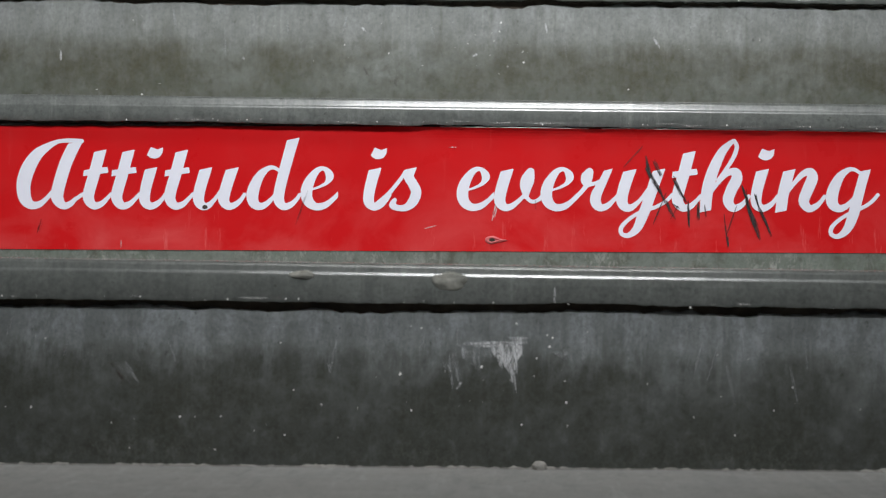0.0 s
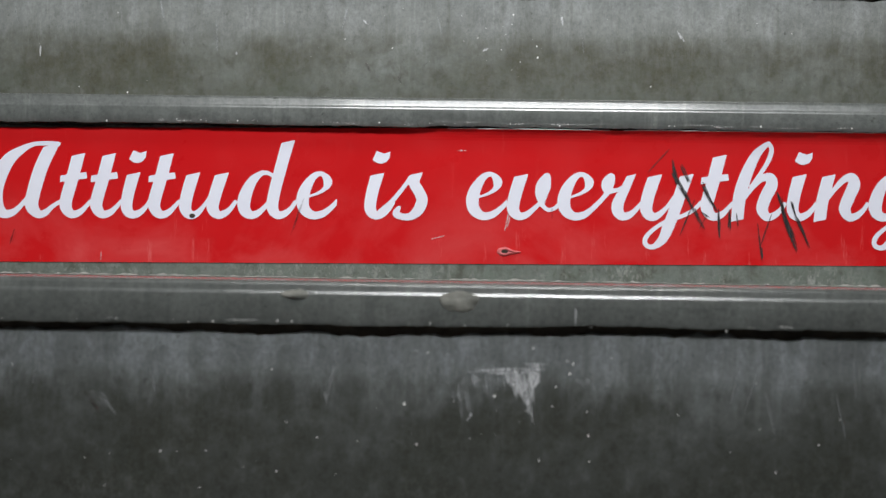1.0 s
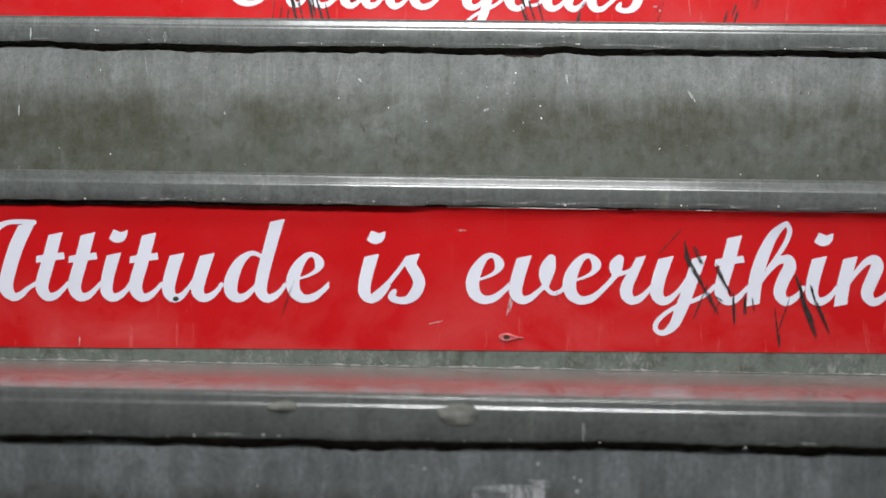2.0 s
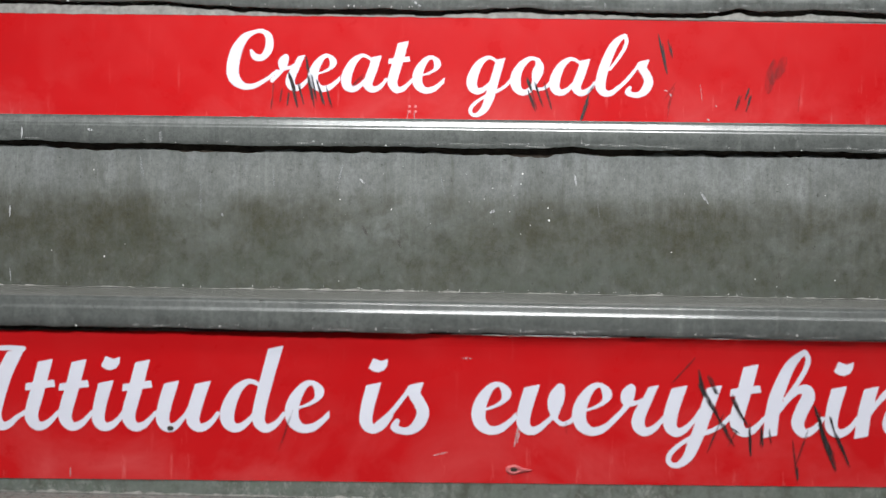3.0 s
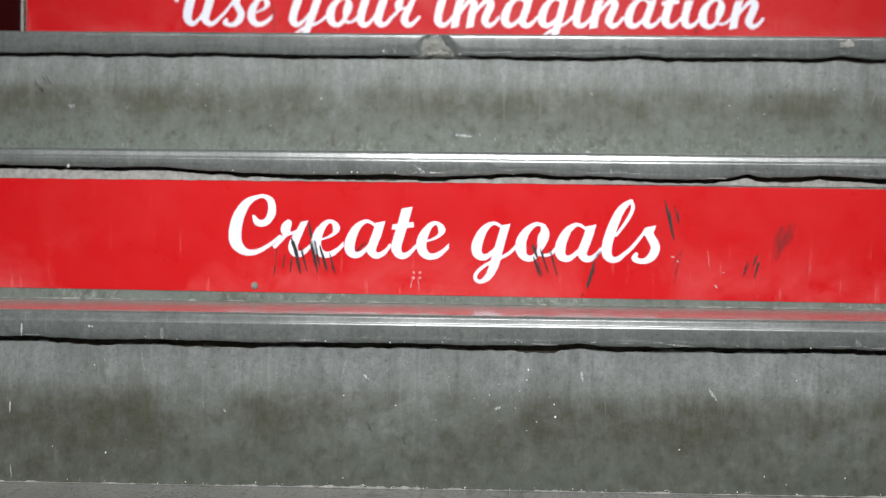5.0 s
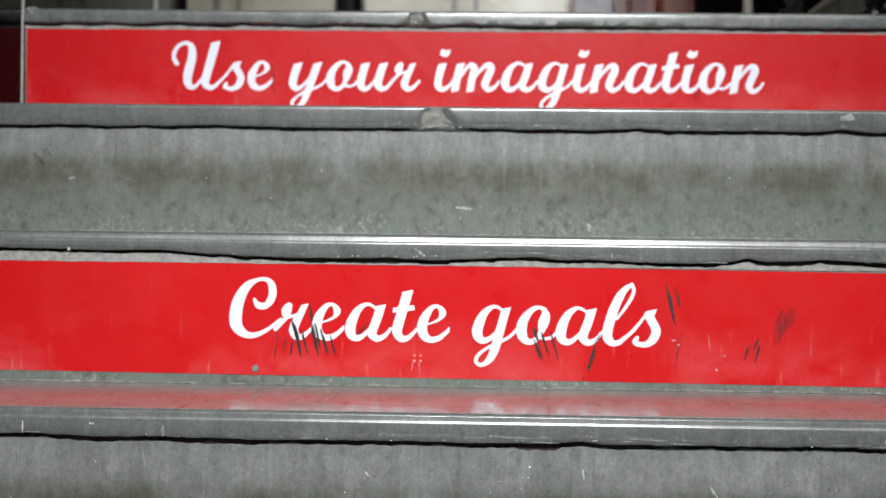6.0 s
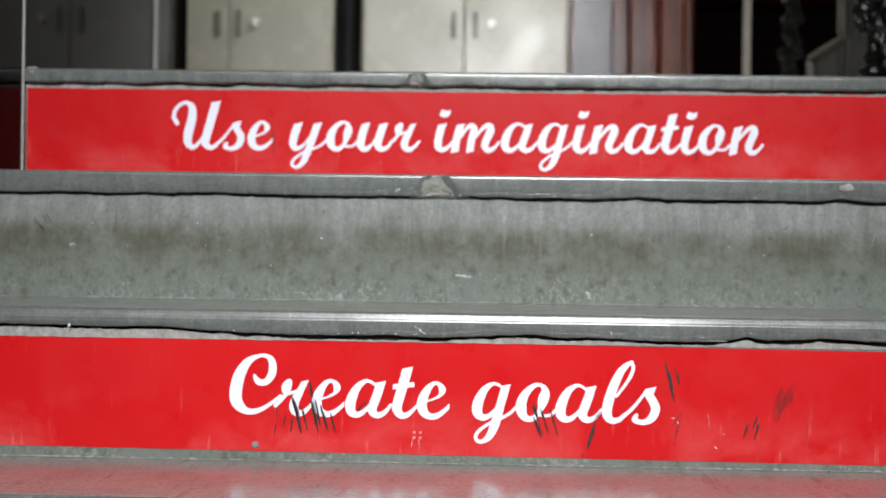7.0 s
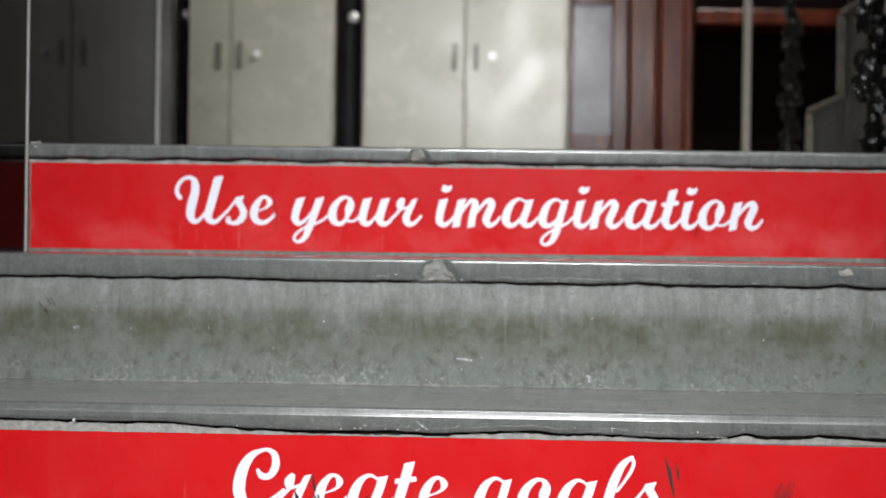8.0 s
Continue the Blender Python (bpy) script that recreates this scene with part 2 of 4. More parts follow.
def tube(points, radii, sides=8, bm=None):
    """A round bar along points, its radius running through radii."""
    bm = bm or bmesh.new()
    rings = []
    for i, p in enumerate(points):
        p = Vector(p)
        ahead = (Vector(points[min(i + 1, len(points) - 1)]) - Vector(points[max(i - 1, 0)])).normalized()
        side = ahead.cross(Vector((0.31, 0.87, 0.38))).normalized()
        up = side.cross(ahead)
        r = radii[i] if isinstance(radii, (list, tuple)) else radii
        rings.append([bm.verts.new(p + r * (math.cos(2 * math.pi * s / sides) * side + math.sin(2 * math.pi * s / sides) * up)) for s in range(sides)])
    for a, b in zip(rings, rings[1:]):
        for s in range(sides):
            bm.faces.new((a[s], a[(s + 1) % sides], b[(s + 1) % sides], b[s]))
    bm.faces.new(rings[0])
    bm.faces.new(rings[-1])
    return bm


def turned(profile, sides=16, bm=None):
    """A turned piece: profile as rows of radius and height."""
    bm = bm or bmesh.new()
    rings = [[bm.verts.new((r * math.cos(2 * math.pi * s / sides), r * math.sin(2 * math.pi * s / sides), z)) for s in range(sides)] for r, z in profile]
    for a, b in zip(rings, rings[1:]):
        for s in range(sides):
            bm.faces.new((a[s], a[(s + 1) % sides], b[(s + 1) % sides], b[s]))
    bm.faces.new(rings[0])
    bm.faces.new(rings[-1])
    return bm


def waver(x, seed, scale):
    return noise.noise(Vector((x * scale, seed * 7.31, 1.7))) + 0.5 * noise.noise(Vector((x * scale * 2.7, seed * 3.17, 9.1)))


def swept(section, xs, nudge):
    """A closed section of (y, z) drawn along x; nudge moves each point (x, index, y, z)."""
    bm = bmesh.new()
    rings = [[bm.verts.new((x, *nudge(x, i, y, z))) for i, (y, z) in enumerate(section)] for x in xs]
    n = len(section)
    for a, b in zip(rings, rings[1:]):
        for i in range(n):
            bm.faces.new((a[i], a[(i + 1) % n], b[(i + 1) % n], b[i]))
    bm.faces.new(rings[0])
    bm.faces.new(rings[-1])
    return bm


def smooth(ob, degrees=35):
    for p in ob.data.polygons:
        p.use_smooth = True
    ob.data.set_sharp_from_angle(angle=radians(degrees))
    return ob


# ---- the shell of the stairwell and the hall ----
single("floor", box(LEFT - 0.2, -3.2, -0.12, RIGHT + 0.3, riser_y(0) + 0.016, 0.0), floor_stone,
       "grey-green polished limestone floor at the stair's foot", "floor", "structure").matrix_world = pose(0.0, 0, -0.0038, 0, -0.6, 0)
single("landing_floor", box(-2.6, riser_y(5) + GO - 0.002, LANDING - 0.12, 2.6, 4.8, LANDING - 0.001), floor_stone,
       "grey-green polished limestone floor of the upper hall", "floor", "structure")
south = bmesh.new()
for a in ((LEFT - 0.2, -3.3, -0.12, RIGHT + 1.4, -3.2, 2.0), (LEFT - 0.2, -3.3, 2.5, RIGHT + 1.4, -3.2, 3.9), (LEFT - 0.2, -3.3, 2.0, -0.26, -3.2, 2.5), (0.74, -3.3, 2.0, RIGHT + 1.4, -3.2, 2.5)):
    box(*a, bm=south)
single("wall_south", south, dim_plaster, "plain grey plaster wall with a small window opening", "wall", "structure")
single("ceiling_stair", box(LEFT + 0.004, -3.19, 2.63, 2.09, 0.25, 2.75), plaster, "plain white soffit over the stair's foot", "ceiling", "structure")
# out of view, added to keep window light off the lowest riser
single("wall_landing", box(LEFT + 0.002, -2.08, 0.0, RIGHT, -1.98, 1.10), dim_plaster, "unseen low plaster wall added to shade the stair's foot", "wall", "structure")
single("wall_east", box(RIGHT + 0.003, -3.2, -0.12, RIGHT + 0.055, riser_y(5) - 0.004, 1.6), granite,
       "black polished granite wall beside the lower flight", "wall", "structure")
single("wall_east_upper", box(2.1, -3.2, -0.12, 2.2, 4.9, 3.9), dim_plaster, "grey plaster wall beyond the upper flight", "wall", "structure")
single("wall_west_hall", box(-2.7, 2.56, LANDING - 0.12, -2.6, 4.9, 3.9), dim_plaster, "grey plaster wall of the upper hall", "wall", "structure")
single("wall_south_hall", box(-2.6, 2.56, LANDING - 0.12, LEFT - 0.19, 2.67, 3.9), dim_plaster, "grey plaster wall of the upper hall", "wall", "structure")
single("ceiling", box(-2.8, -3.3, 3.9, 2.3, 6.2, 4.0), plaster, "plain white ceiling over stair and hall", "ceiling", "structure")
single("wall_north", box(-2.6, 4.8, LANDING - 0.12, 2.1, 4.95, 3.9), dim_plaster, "grey plaster wall behind the cabinets", "wall", "structure")

# polished granite lining on the open side with pale joints; past the lower steps it runs slightly outwards
lining = tagged(new("wall_west", mesh_of("wall_west", box(LEFT - 0.19, -3.2, -0.12, LEFT - 0.072, 2.658, 3.9), dim_plaster)),
                "plaster wall lined with black polished granite slabs", "wall", kind="structure")
JOINTS = (-3.2, -1.86, -0.87, 0.118, 1.108, 2.215, 2.66)
SPLAY = 0.0335


def lining_x(y):
    return LEFT - SPLAY * (y - JOINTS[4]) if y > 0 else LEFT


def slanted(bm, y0):
    """Leans a straight piece along the splayed part of the lining."""
    for v in bm.verts:
        v.co.x += lining_x(v.co.y) - LEFT if y0 > 0 else 0.0
    return bm


for a, b in zip(JOINTS, JOINTS[1:]):
    part("granite_slab", slanted(box(LEFT - 0.013, a + 0.003, 0.0, LEFT, b - 0.003, 3.0, 0.0012), a), granite, lining)
for a, w in zip(JOINTS[1:-1], (0.003, 0.003, 0.003, 0.0035, 0.010)):
    part("joint", slanted(box(LEFT - 0.012, a - w, 0.0, LEFT + (0.006 if w > 0.005 else 0.0025), a + w, 3.0, 0.001), a), grout, lining, "pale grout joint")

# ---- the stair ----
stair = thing("staircase", (0.1, 0, 0), "straight stair of worn grey-green limestone slabs with rounded nosings", "staircase", kind="structure")
XS = [LEFT + 0.001 - 0.1 + i * (RIGHT - LEFT - 0.002) / 840 for i in range(841)]
SLAB = (0.0338, 0.0262, 0.0282, 0.027, 0.0282, 0.0207)
GAPS = (0.0050, 0.0018, 0.0047, 0.0047, 0.0034, 0.0038)


WANDER = (0.0006, 0.0010, 0.0013, 0.0030, 0.0012, 0.0020)


# where a slab's underside is broken out: place, height and half-width of each bite
BITES = {3: ((-0.22, 0.0014, 0.05), (0.467, 0.0042, 0.014), (0.566, 0.0032, 0.034), (0.225, 0.0024, 0.02)), 4: ((0.622, 0.0038, 0.018), (0.36, 0.002, 0.03), (-0.19, 0.002, 0.03)),
         2: ((-0.27, 0.0022, 0.03), (0.27, 0.002, 0.02)), 0: ((0.3, 0.002, 0.06),), 5: ((-0.3, 0.002, 0.03), (-0.2, 0.002, 0.02))}


def under(x, k):
    """How a slab's rough underside wanders up and down."""
    lift = 0.0055 * max(0.0, min(1.0, (-0.2 - x) / 0.1)) if k == 3 else 0.0055 * (x + 0.1) if k == 0 else 0.0
    for at, high, half in BITES.get(k, ()):
        lift += high * math.exp(-((x + 0.1 - at) / half) ** 2)
    return lift + WANDER[k] * waver(x, k + 11, 6) + 0.0006 * waver(x, k + 17, 16) + 0.0008 * waver(x, k + 5, 45) + 0.0005 * waver(x, k + 8, 130)


def tread_section(k, thick, back_to):
    """The lower nosings are trodden round; the two upper ones have kept a sharper edge."""
    nose = ((0.0074, 0.0), (0.0053, -0.0003), (0.0036, -0.0009), (0.0024, -0.0018), (0.0016, -0.0030), (0.0014, -0.0037), (0.0012, -0.0078), (0.0010, -0.0084), (0.0006, -0.0094), (0.0003, -0.0105), (0.00015, -0.0117), (0.0, -0.0165))
    if k >= 4:
        nose = ((0.0042, 0.0), (0.0029, -0.0002), (0.0018, -0.0006), (0.0010, -0.0012), (0.0005, -0.0020), (0.0002, -0.0030), (0.0001, -0.0045), (0.00005, -0.0070), (0.0, -0.0090), (0.0, -0.0110), (0.0, -0.0130), (0.0, -0.0165))
    arc = [(-OVER + y, z) for y, z in nose]
    return [(back_to, 0.0), (back_to / 2, 0.0), *arc, (-OVER, -0.0185), (-OVER + 0.0005, -thick + 0.003), (-OVER + 0.003, -thick), (back_to, -thick)]


def build_tread(k):
    thick = SLAB[k]
    chips = {4: [(0.097, 0.034, 0.009)], 5: [(0.054, 0.022, 0.006)]}.get(k, [])

    def nudge(x, i, y, z):
        low = z < -0.018
        if y < 0:
            y += 0.0006 * waver(x, k, 5) + (0.0011 * max(0, waver(x, k + 3, 60)) if low else 0)
            for cx, half, deep in chips:
                d = abs(x + 0.1 - cx - 0.004) / (half * (0.4 + 0.6 * min(1, -z / 0.022)))
                if d < 1:
                    y += deep * (1 - d * d) ** 1.5 * (0.5 + 0.9 * min(1, -z / 0.02)) * (0.7 + 0.5 * noise.noise(Vector((x * 150, z * 150, k))))
        if low and y < 0.02:
            z += under(x, k)
        return y, z
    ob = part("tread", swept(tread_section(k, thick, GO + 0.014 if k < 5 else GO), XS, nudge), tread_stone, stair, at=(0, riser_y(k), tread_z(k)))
    return smooth(ob, 40)


def crack(x, k):
    """How far the riser's broken upper edge stays under the tread."""
    g = GAPS[k] * (1 + 0.5 * waver(x, k + 21, 7) + 0.45 * waver(x, k + 31, 24) + 0.4 * waver(x, k + 41, 85))
    return max(0.0006, g)


def build_riser(k):
    top = tread_z(k) - tread_z(k - 1) - SLAB[k]
    low = -0.012 if k == 0 else 0.0
    section = [(0.0, low), (0.0, 0.05), (0.0, top - 0.006), (0.0015, top), (0.013, top), (0.013, low)]

    def nudge(x, i, y, z):
        if i in (3, 4):
            z = top + under(x, k) - crack(x, k)
        if i == 2:
            z = top + under(x, k) - crack(x, k) - 0.0012
        return y, z
    return part("riser", swept(section, XS, nudge), {0: shaded_stone, 2: dull_stone}.get(k, riser_stone), stair, at=(0, riser_y(k), tread_z(k - 1)))


for k in range(6):
    build_tread(k)
    build_riser(k)
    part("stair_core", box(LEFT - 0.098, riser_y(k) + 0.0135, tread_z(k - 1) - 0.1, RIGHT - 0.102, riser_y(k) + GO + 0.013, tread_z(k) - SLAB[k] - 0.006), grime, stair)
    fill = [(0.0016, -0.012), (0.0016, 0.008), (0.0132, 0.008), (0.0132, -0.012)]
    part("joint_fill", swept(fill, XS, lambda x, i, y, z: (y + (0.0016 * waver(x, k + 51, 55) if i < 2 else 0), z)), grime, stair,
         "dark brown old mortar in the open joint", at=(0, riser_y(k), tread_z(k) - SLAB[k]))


def mortar_line(k, base, high, seed):
    """Pale cement smeared along the joint under a tread."""
    def nudge(x, i, y, z):
        if i in (1, 2):
            z = max(base + 0.001, tread_z(k) - tread_z(k - 1) - SLAB[k] + under(x, k) - 0.9 * crack(x, k) - 0.0004)
        if i == 0:
            z = base - 0.0012 * abs(waver(x, seed + 4, 30))
        return y - (0.0008 * abs(waver(x, seed, 40)) if i in (0, 1) else 0), z
    return part("mortar_joint", swept([(-0.0016, base), (-0.0016, high), (0.004, high), (0.004, base)], XS, nudge), mortar, stair,
                "pale smeared cement joint", at=(0, riser_y(k), tread_z(k - 1)))


mortar_line(3, 0.1392, 0.1450, 2)
mortar_line(5, 0.1322, 0.1385, 5)


def foot_line(k, seed, big=1.0):
    """Crumbs of cement in the corner of tread and riser."""
    def nudge(x, i, y, z):
        s = max(0.0, 0.15 + 0.6 * waver(x, seed, 30) + 0.9 * waver(x, seed + 2, 140))
        return y * (0.3 + s) * big, 0.0004 + z * (0.2 + s) * big
    ob = part("mortar_joint", swept([(0.001, 0), (-0.0032, 0), (0.0, 0.0020), (0.001, 0.0020)], XS, nudge), mortar, stair,
              at=(0, riser_y(k), tread_z(k - 1)))
    if k == 0:
        # the lower floor falls a little across its width
        ob.matrix_basis = pose(0.0, riser_y(0), -0.0027, 0, -0.6, 0)


for k in range(6):
    foot_line(k, 40 + k, 1.25 if k == 0 else 1.0)


def lump(name, x, y, z, sx, sy, sz, seed, label, mat=None):
    bm = bmesh.new()
    bmesh.ops.create_icosphere(bm, subdivisions=4, radius=1.0)
    for v in bm.verts:
        q = 1 + 0.3 * noise.noise(v.co * 1.3 + Vector((seed, 0, 0))) + 0.07 * noise.noise(v.co * 6 + Vector((0, seed, 0))) + 0.05 * noise.noise(v.co * 17)
        v.co = Vector((v.co.x * sx * q, v.co.y * sy * q, v.co.z * sz * q))
    ob = part(name, bm, mat or mortar, stair, label, at=(x - 0.1, y, z))
    return smooth(ob, 60)


def broken_nosing(k, x, wide, high, seed):
    """A bite out of the nosing, filled with rough cement that spreads towards its foot."""
    bm = bmesh.new()
    n, rows = 44, []
    for j in range(25):
        v = j / 24
        spread = 0.44 + 0.56 * (1 - v) ** 1.5
        row = []
        for i in range(n + 1):
            u = 2 * i / n - 1
            ragged = 1 + 0.22 * noise.noise(Vector((v * 5, seed, 1 if u > 0 else 9))) + 0.1 * noise.noise(Vector((v * 17, seed, 2 if u > 0 else 7)))
            px = wide * spread * ragged * u * (1 + (0.95 * (1 - v) ** 3 if u > 0 else 0))
            edge = (1 - abs(u) ** 6) * (1 - (2 * v - 1) ** 8)
            rough = 0.0011 * noise.noise(Vector((px * 130, v * 4, seed))) + (1.3 - v) * 0.0012 * noise.noise(Vector((px * 420, v * 13, seed + 3)))
            bulge = -0.0042 + (0.0052 - 0.0045 * max(0, v - 0.6) / 0.4) * edge + rough
            row.append(bm.verts.new((px + 0.004 * (1 - v), -bulge + 0.009 * (1 - v) ** 1.6, (v - 1) * high + 0.0006 * noise.noise(Vector((px * 300, v * 9, seed))))))
        rows.append(row)
    for a, b in zip(rows, rows[1:]):
        for i in range(n):
            bm.faces.new((a[i], a[i + 1], b[i + 1], b[i]))
    return part("cement_patch", bm, worn_stone, stair, "broken nosing patched with rough cement", at=(x - 0.1, riser_y(k) - OVER, tread_z(k) - 0.0015))


broken_nosing(4, 0.093, 0.031, 0.0295, 3.3)
broken_nosing(5, 0.054, 0.024, 0.0208, 8.1)
rnd = random.Random(12)
for k, x, low in ((4, 0.094, 0.0272), (5, 0.054, 0.0185)):
    for i in range(7):
        lump("crumb", x + rnd.uniform(-0.03, 0.045), riser_y(k) - OVER + rnd.uniform(0.003, 0.008), tread_z(k) - low - rnd.uniform(-0.006, 0.001), rnd.uniform(0.002, 0.005), 0.003, rnd.uniform(0.001, 0.0022), i, "pale crumb of cement")
lump("cement_patch", -0.512, riser_y(5) - OVER + 0.012, tread_z(5) - 0.004, 0.011, 0.012, 0.007, 5, "pale cement crumb in the corner")
lump("cement_patch", 0.628, riser_y(4) - OVER + 0.004, tread_z(4) - 0.010, 0.012, 0.005, 0.006, 6, "pale cement crumb on the nosing")
lump("cement_patch", 0.062, riser_y(0) - OVER + 0.0018, tread_z(0) - 0.011, 0.010, 0.0045, 0.0038, 11, "worn pale chip on the nosing", worn_stone)
lump("cement_patch", 0.184, riser_y(0) - OVER + 0.0012, tread_z(0) - 0.014, 0.015, 0.0042, 0.0080, 14, "worn pale chip on the nosing", worn_stone)
lump("cement_patch", 0.261, riser_y(0) - 0.004, 0.002, 0.006, 0.005, 0.004, 16, "pale cement crumb in the corner")


def scratch(bm, x0, z0, x1, z1, wide, bend=0.0):
    """One rubbed line, pointed at both ends."""
    n, left, right = 10, [], []
    d = Vector((x1 - x0, z1 - z0))
    side = Vector((-d.y, d.x)).normalized()
    for i in range(n + 1):
        t = i / n
        p = Vector((x0, z0)) + d * t + side * bend * math.sin(math.pi * t)
        w = 0.5 * wide * math.sin(math.pi * min(1.0, 0.06 + 0.9 * t)) ** 0.7 * (1 + 0.5 * noise.noise(Vector((x0 * 99, z0 * 77, t * 6))))
        left.append(bm.verts.new((p.x - side.x * w, 0, p.y - side.y * w)))
        right.append(bm.verts.new((p.x + side.x * w, 0, p.y + side.y * w)))
    for i in range(n):
        bm.faces.new((left[i], right[i], right[i + 1], left[i + 1]))


def ticks(k, on_tread, lines, mat=None, name="paint_drip", label="dried white paint drip"):
    """Small drips and scratches on a riser's face or a tread's edge."""
    y, z = (riser_y(k) - OVER - 0.0016, tread_z(k)) if on_tread else (riser_y(k) - 0.0006, tread_z(k - 1))
    rnd = random.Random(31 + k)
    for i, (x0, z0, x1, z1, w) in enumerate(lines):
        bm = bmesh.new()
        if w < 0.004:
            scratch(bm, x0 - 0.043, z0, x1 - 0.043, z1, w)
        # a broad mark is a bundle of strands of uneven length
        for n in range(int(w / 0.0007) if w >= 0.004 else 0):
            side, a, b = rnd.gauss(0, 0.34) * w, rnd.uniform(0.0, 0.4), rnd.uniform(0.5, 1.05)
            across = (side, 0.0) if abs(z1 - z0) > abs(x1 - x0) else (0.0, side)
            scratch(bm, x0 - 0.043 + (x1 - x0) * a + across[0], z0 + (z1 - z0) * a + across[1], x0 - 0.043 + (x1 - x0) * b + across[0], z0 + (z1 - z0) * b + across[1], rnd.uniform(0.0008, 0.0022))
        bm.verts.ensure_lookup_table()
        for n, v in enumerate(bm.verts):
            v.co.y -= 0.000004 * (n // 22)
        part(name, bm, mat or white_smear, stair, label, at=(0, y - 0.00004 * i, z))


def specks(k, x0, x1, z0, z1, count, seed, most):
    """A spatter of tiny white specks."""
    rnd = random.Random(seed)
    bm = bmesh.new()
    for _ in range(count):
        cx, cz, r = rnd.triangular(x0, x1), rnd.uniform(z0, z1), most * rnd.uniform(0.25, 1.0) ** 2
        n = rnd.randint(5, 7)
        bm.faces.new([bm.verts.new((cx + r * rnd.uniform(0.6, 1.2) * math.cos(6.283 * i / n), 0, cz + 1.2 * r * rnd.uniform(0.6, 1.2) * math.sin(6.283 * i / n))) for i in range(n)])
    return tagged(part("paint_specks", bm, paper, stair, "tiny white paint specks", at=(-0.1, riser_y(k) - 0.0005, tread_z(k - 1))), kind="stuff")


specks(2, 0.10, 0.30, 0.05, 0.125, 16, 3, 0.0012)
specks(2, -0.45, 0.70, 0.01, 0.125, 38, 4, 0.0008)
specks(4, -0.52, 0.72, 0.0005, 0.012, 130, 5, 0.0006)
specks(4, -0.45, 0.70, 0.01, 0.12, 30, 6, 0.0009)
specks(0, -0.40, 0.65, 0.01, 0.12, 60, 7, 0.0010)
specks(0, 0.12, 0.30, 0.05, 0.12, 22, 8, 0.0013)
specks(2, -0.50, 0.72, 0.0005, 0.004, 160, 9, 0.0007)
for k in (0, 1, 2, 3):
    low = tread_z(k) - tread_z(k - 1) - SLAB[k]
    tagged(specks(k, -0.52, 0.73, low + 0.001, low + 0.0035, 34, 60 + k, 0.0009), kind="stuff").location.y = riser_y(k) - OVER - 0.0014


ticks(0, False, [(0.1740, 0.1030, 0.1960, 0.1025, 0.0090), (0.1350, 0.1010, 0.1850, 0.1030, 0.0042), (0.1780, 0.1030, 0.1835, 0.0640, 0.0060), (0.1700, 0.1020, 0.1740, 0.0820, 0.0075), (0.1870, 0.1030, 0.1790, 0.0850, 0.0075), (0.1740, 0.1030, 0.1800, 0.0760, 0.0100),
                 (0.1840, 0.1030, 0.1880, 0.0930, 0.0065), (0.1640, 0.1020, 0.1690, 0.0900, 0.0070), (0.1380, 0.0700, 0.1340, 0.0640, 0.0022)])
ticks(0, False, [(0.1260, 0.1000, 0.1800, 0.1030, 0.0055), (0.1280, 0.0980, 0.1340, 0.0650, 0.0080), (0.1500, 0.1010, 0.1530, 0.0800, 0.0100), (0.1600, 0.1020, 0.1640, 0.0870, 0.0120), (0.1400, 0.1010, 0.1430, 0.0880, 0.0100),
                 (0.2180, 0.0990, 0.2260, 0.0900, 0.0110), (-0.1480, 0.0840, -0.1340, 0.0640, 0.0070), (0.3150, 0.1180, 0.3420, 0.1150, 0.0040)], chalk, "chalk_smear", "faint chalky scuff")


def gouges(k, lines):
    ticks(k, False, lines, faint_rub, "gouge", "dark scratch in the stone")


gouges(0, [(-0.1560, 0.0810, -0.1440, 0.0650, 0.0030), (-0.2900, 0.0620, -0.2860, 0.0500, 0.0022)])
gouges(2, [(0.0060, 0.0660, 0.0120, 0.0550, 0.0030), (0.0420, 0.0520, 0.0450, 0.0440, 0.0030), (0.4180, 0.0250, 0.4200, 0.0190, 0.0028)])
gouges(4, [(-0.4860, 0.1080, -0.4790, 0.0900, 0.0050), (-0.4720, 0.1120, -0.4640, 0.0960, 0.0060), (-0.4800, 0.0960, -0.4700, 0.0860, 0.0040), (-0.3760, 0.1180, -0.3800, 0.0840, 0.0026), (-0.3900, 0.1200, -0.3880, 0.1060, 0.0012), (0.3060, 0.0800, 0.3050, 0.0460, 0.0016)])


def smears(k, count, x0, x1, low, high, long, wide, seed, mat):
    """Chalky scuffs and drips rubbed over the upper part of a riser."""
    rnd = random.Random(seed)
    bm = bmesh.new()
    for i in range(count):
        x, z, length = rnd.uniform(x0, x1), rnd.triangular(low, high, high), long * rnd.uniform(0.4, 1.0)
        scratch(bm, x, z, x + length * rnd.uniform(-0.3, 0.3), z - length, wide * rnd.uniform(0.4, 1.0))
    bm.verts.ensure_lookup_table()
    for i, v in enumerate(bm.verts):
        v.co.y -= 0.00002 * (i // 22)
    return tagged(part("chalk_smear", bm, mat, stair, "faint chalky scuffs and dried drips", at=(-0.1, riser_y(k) - 0.0006, tread_z(k - 1))), kind="stuff")


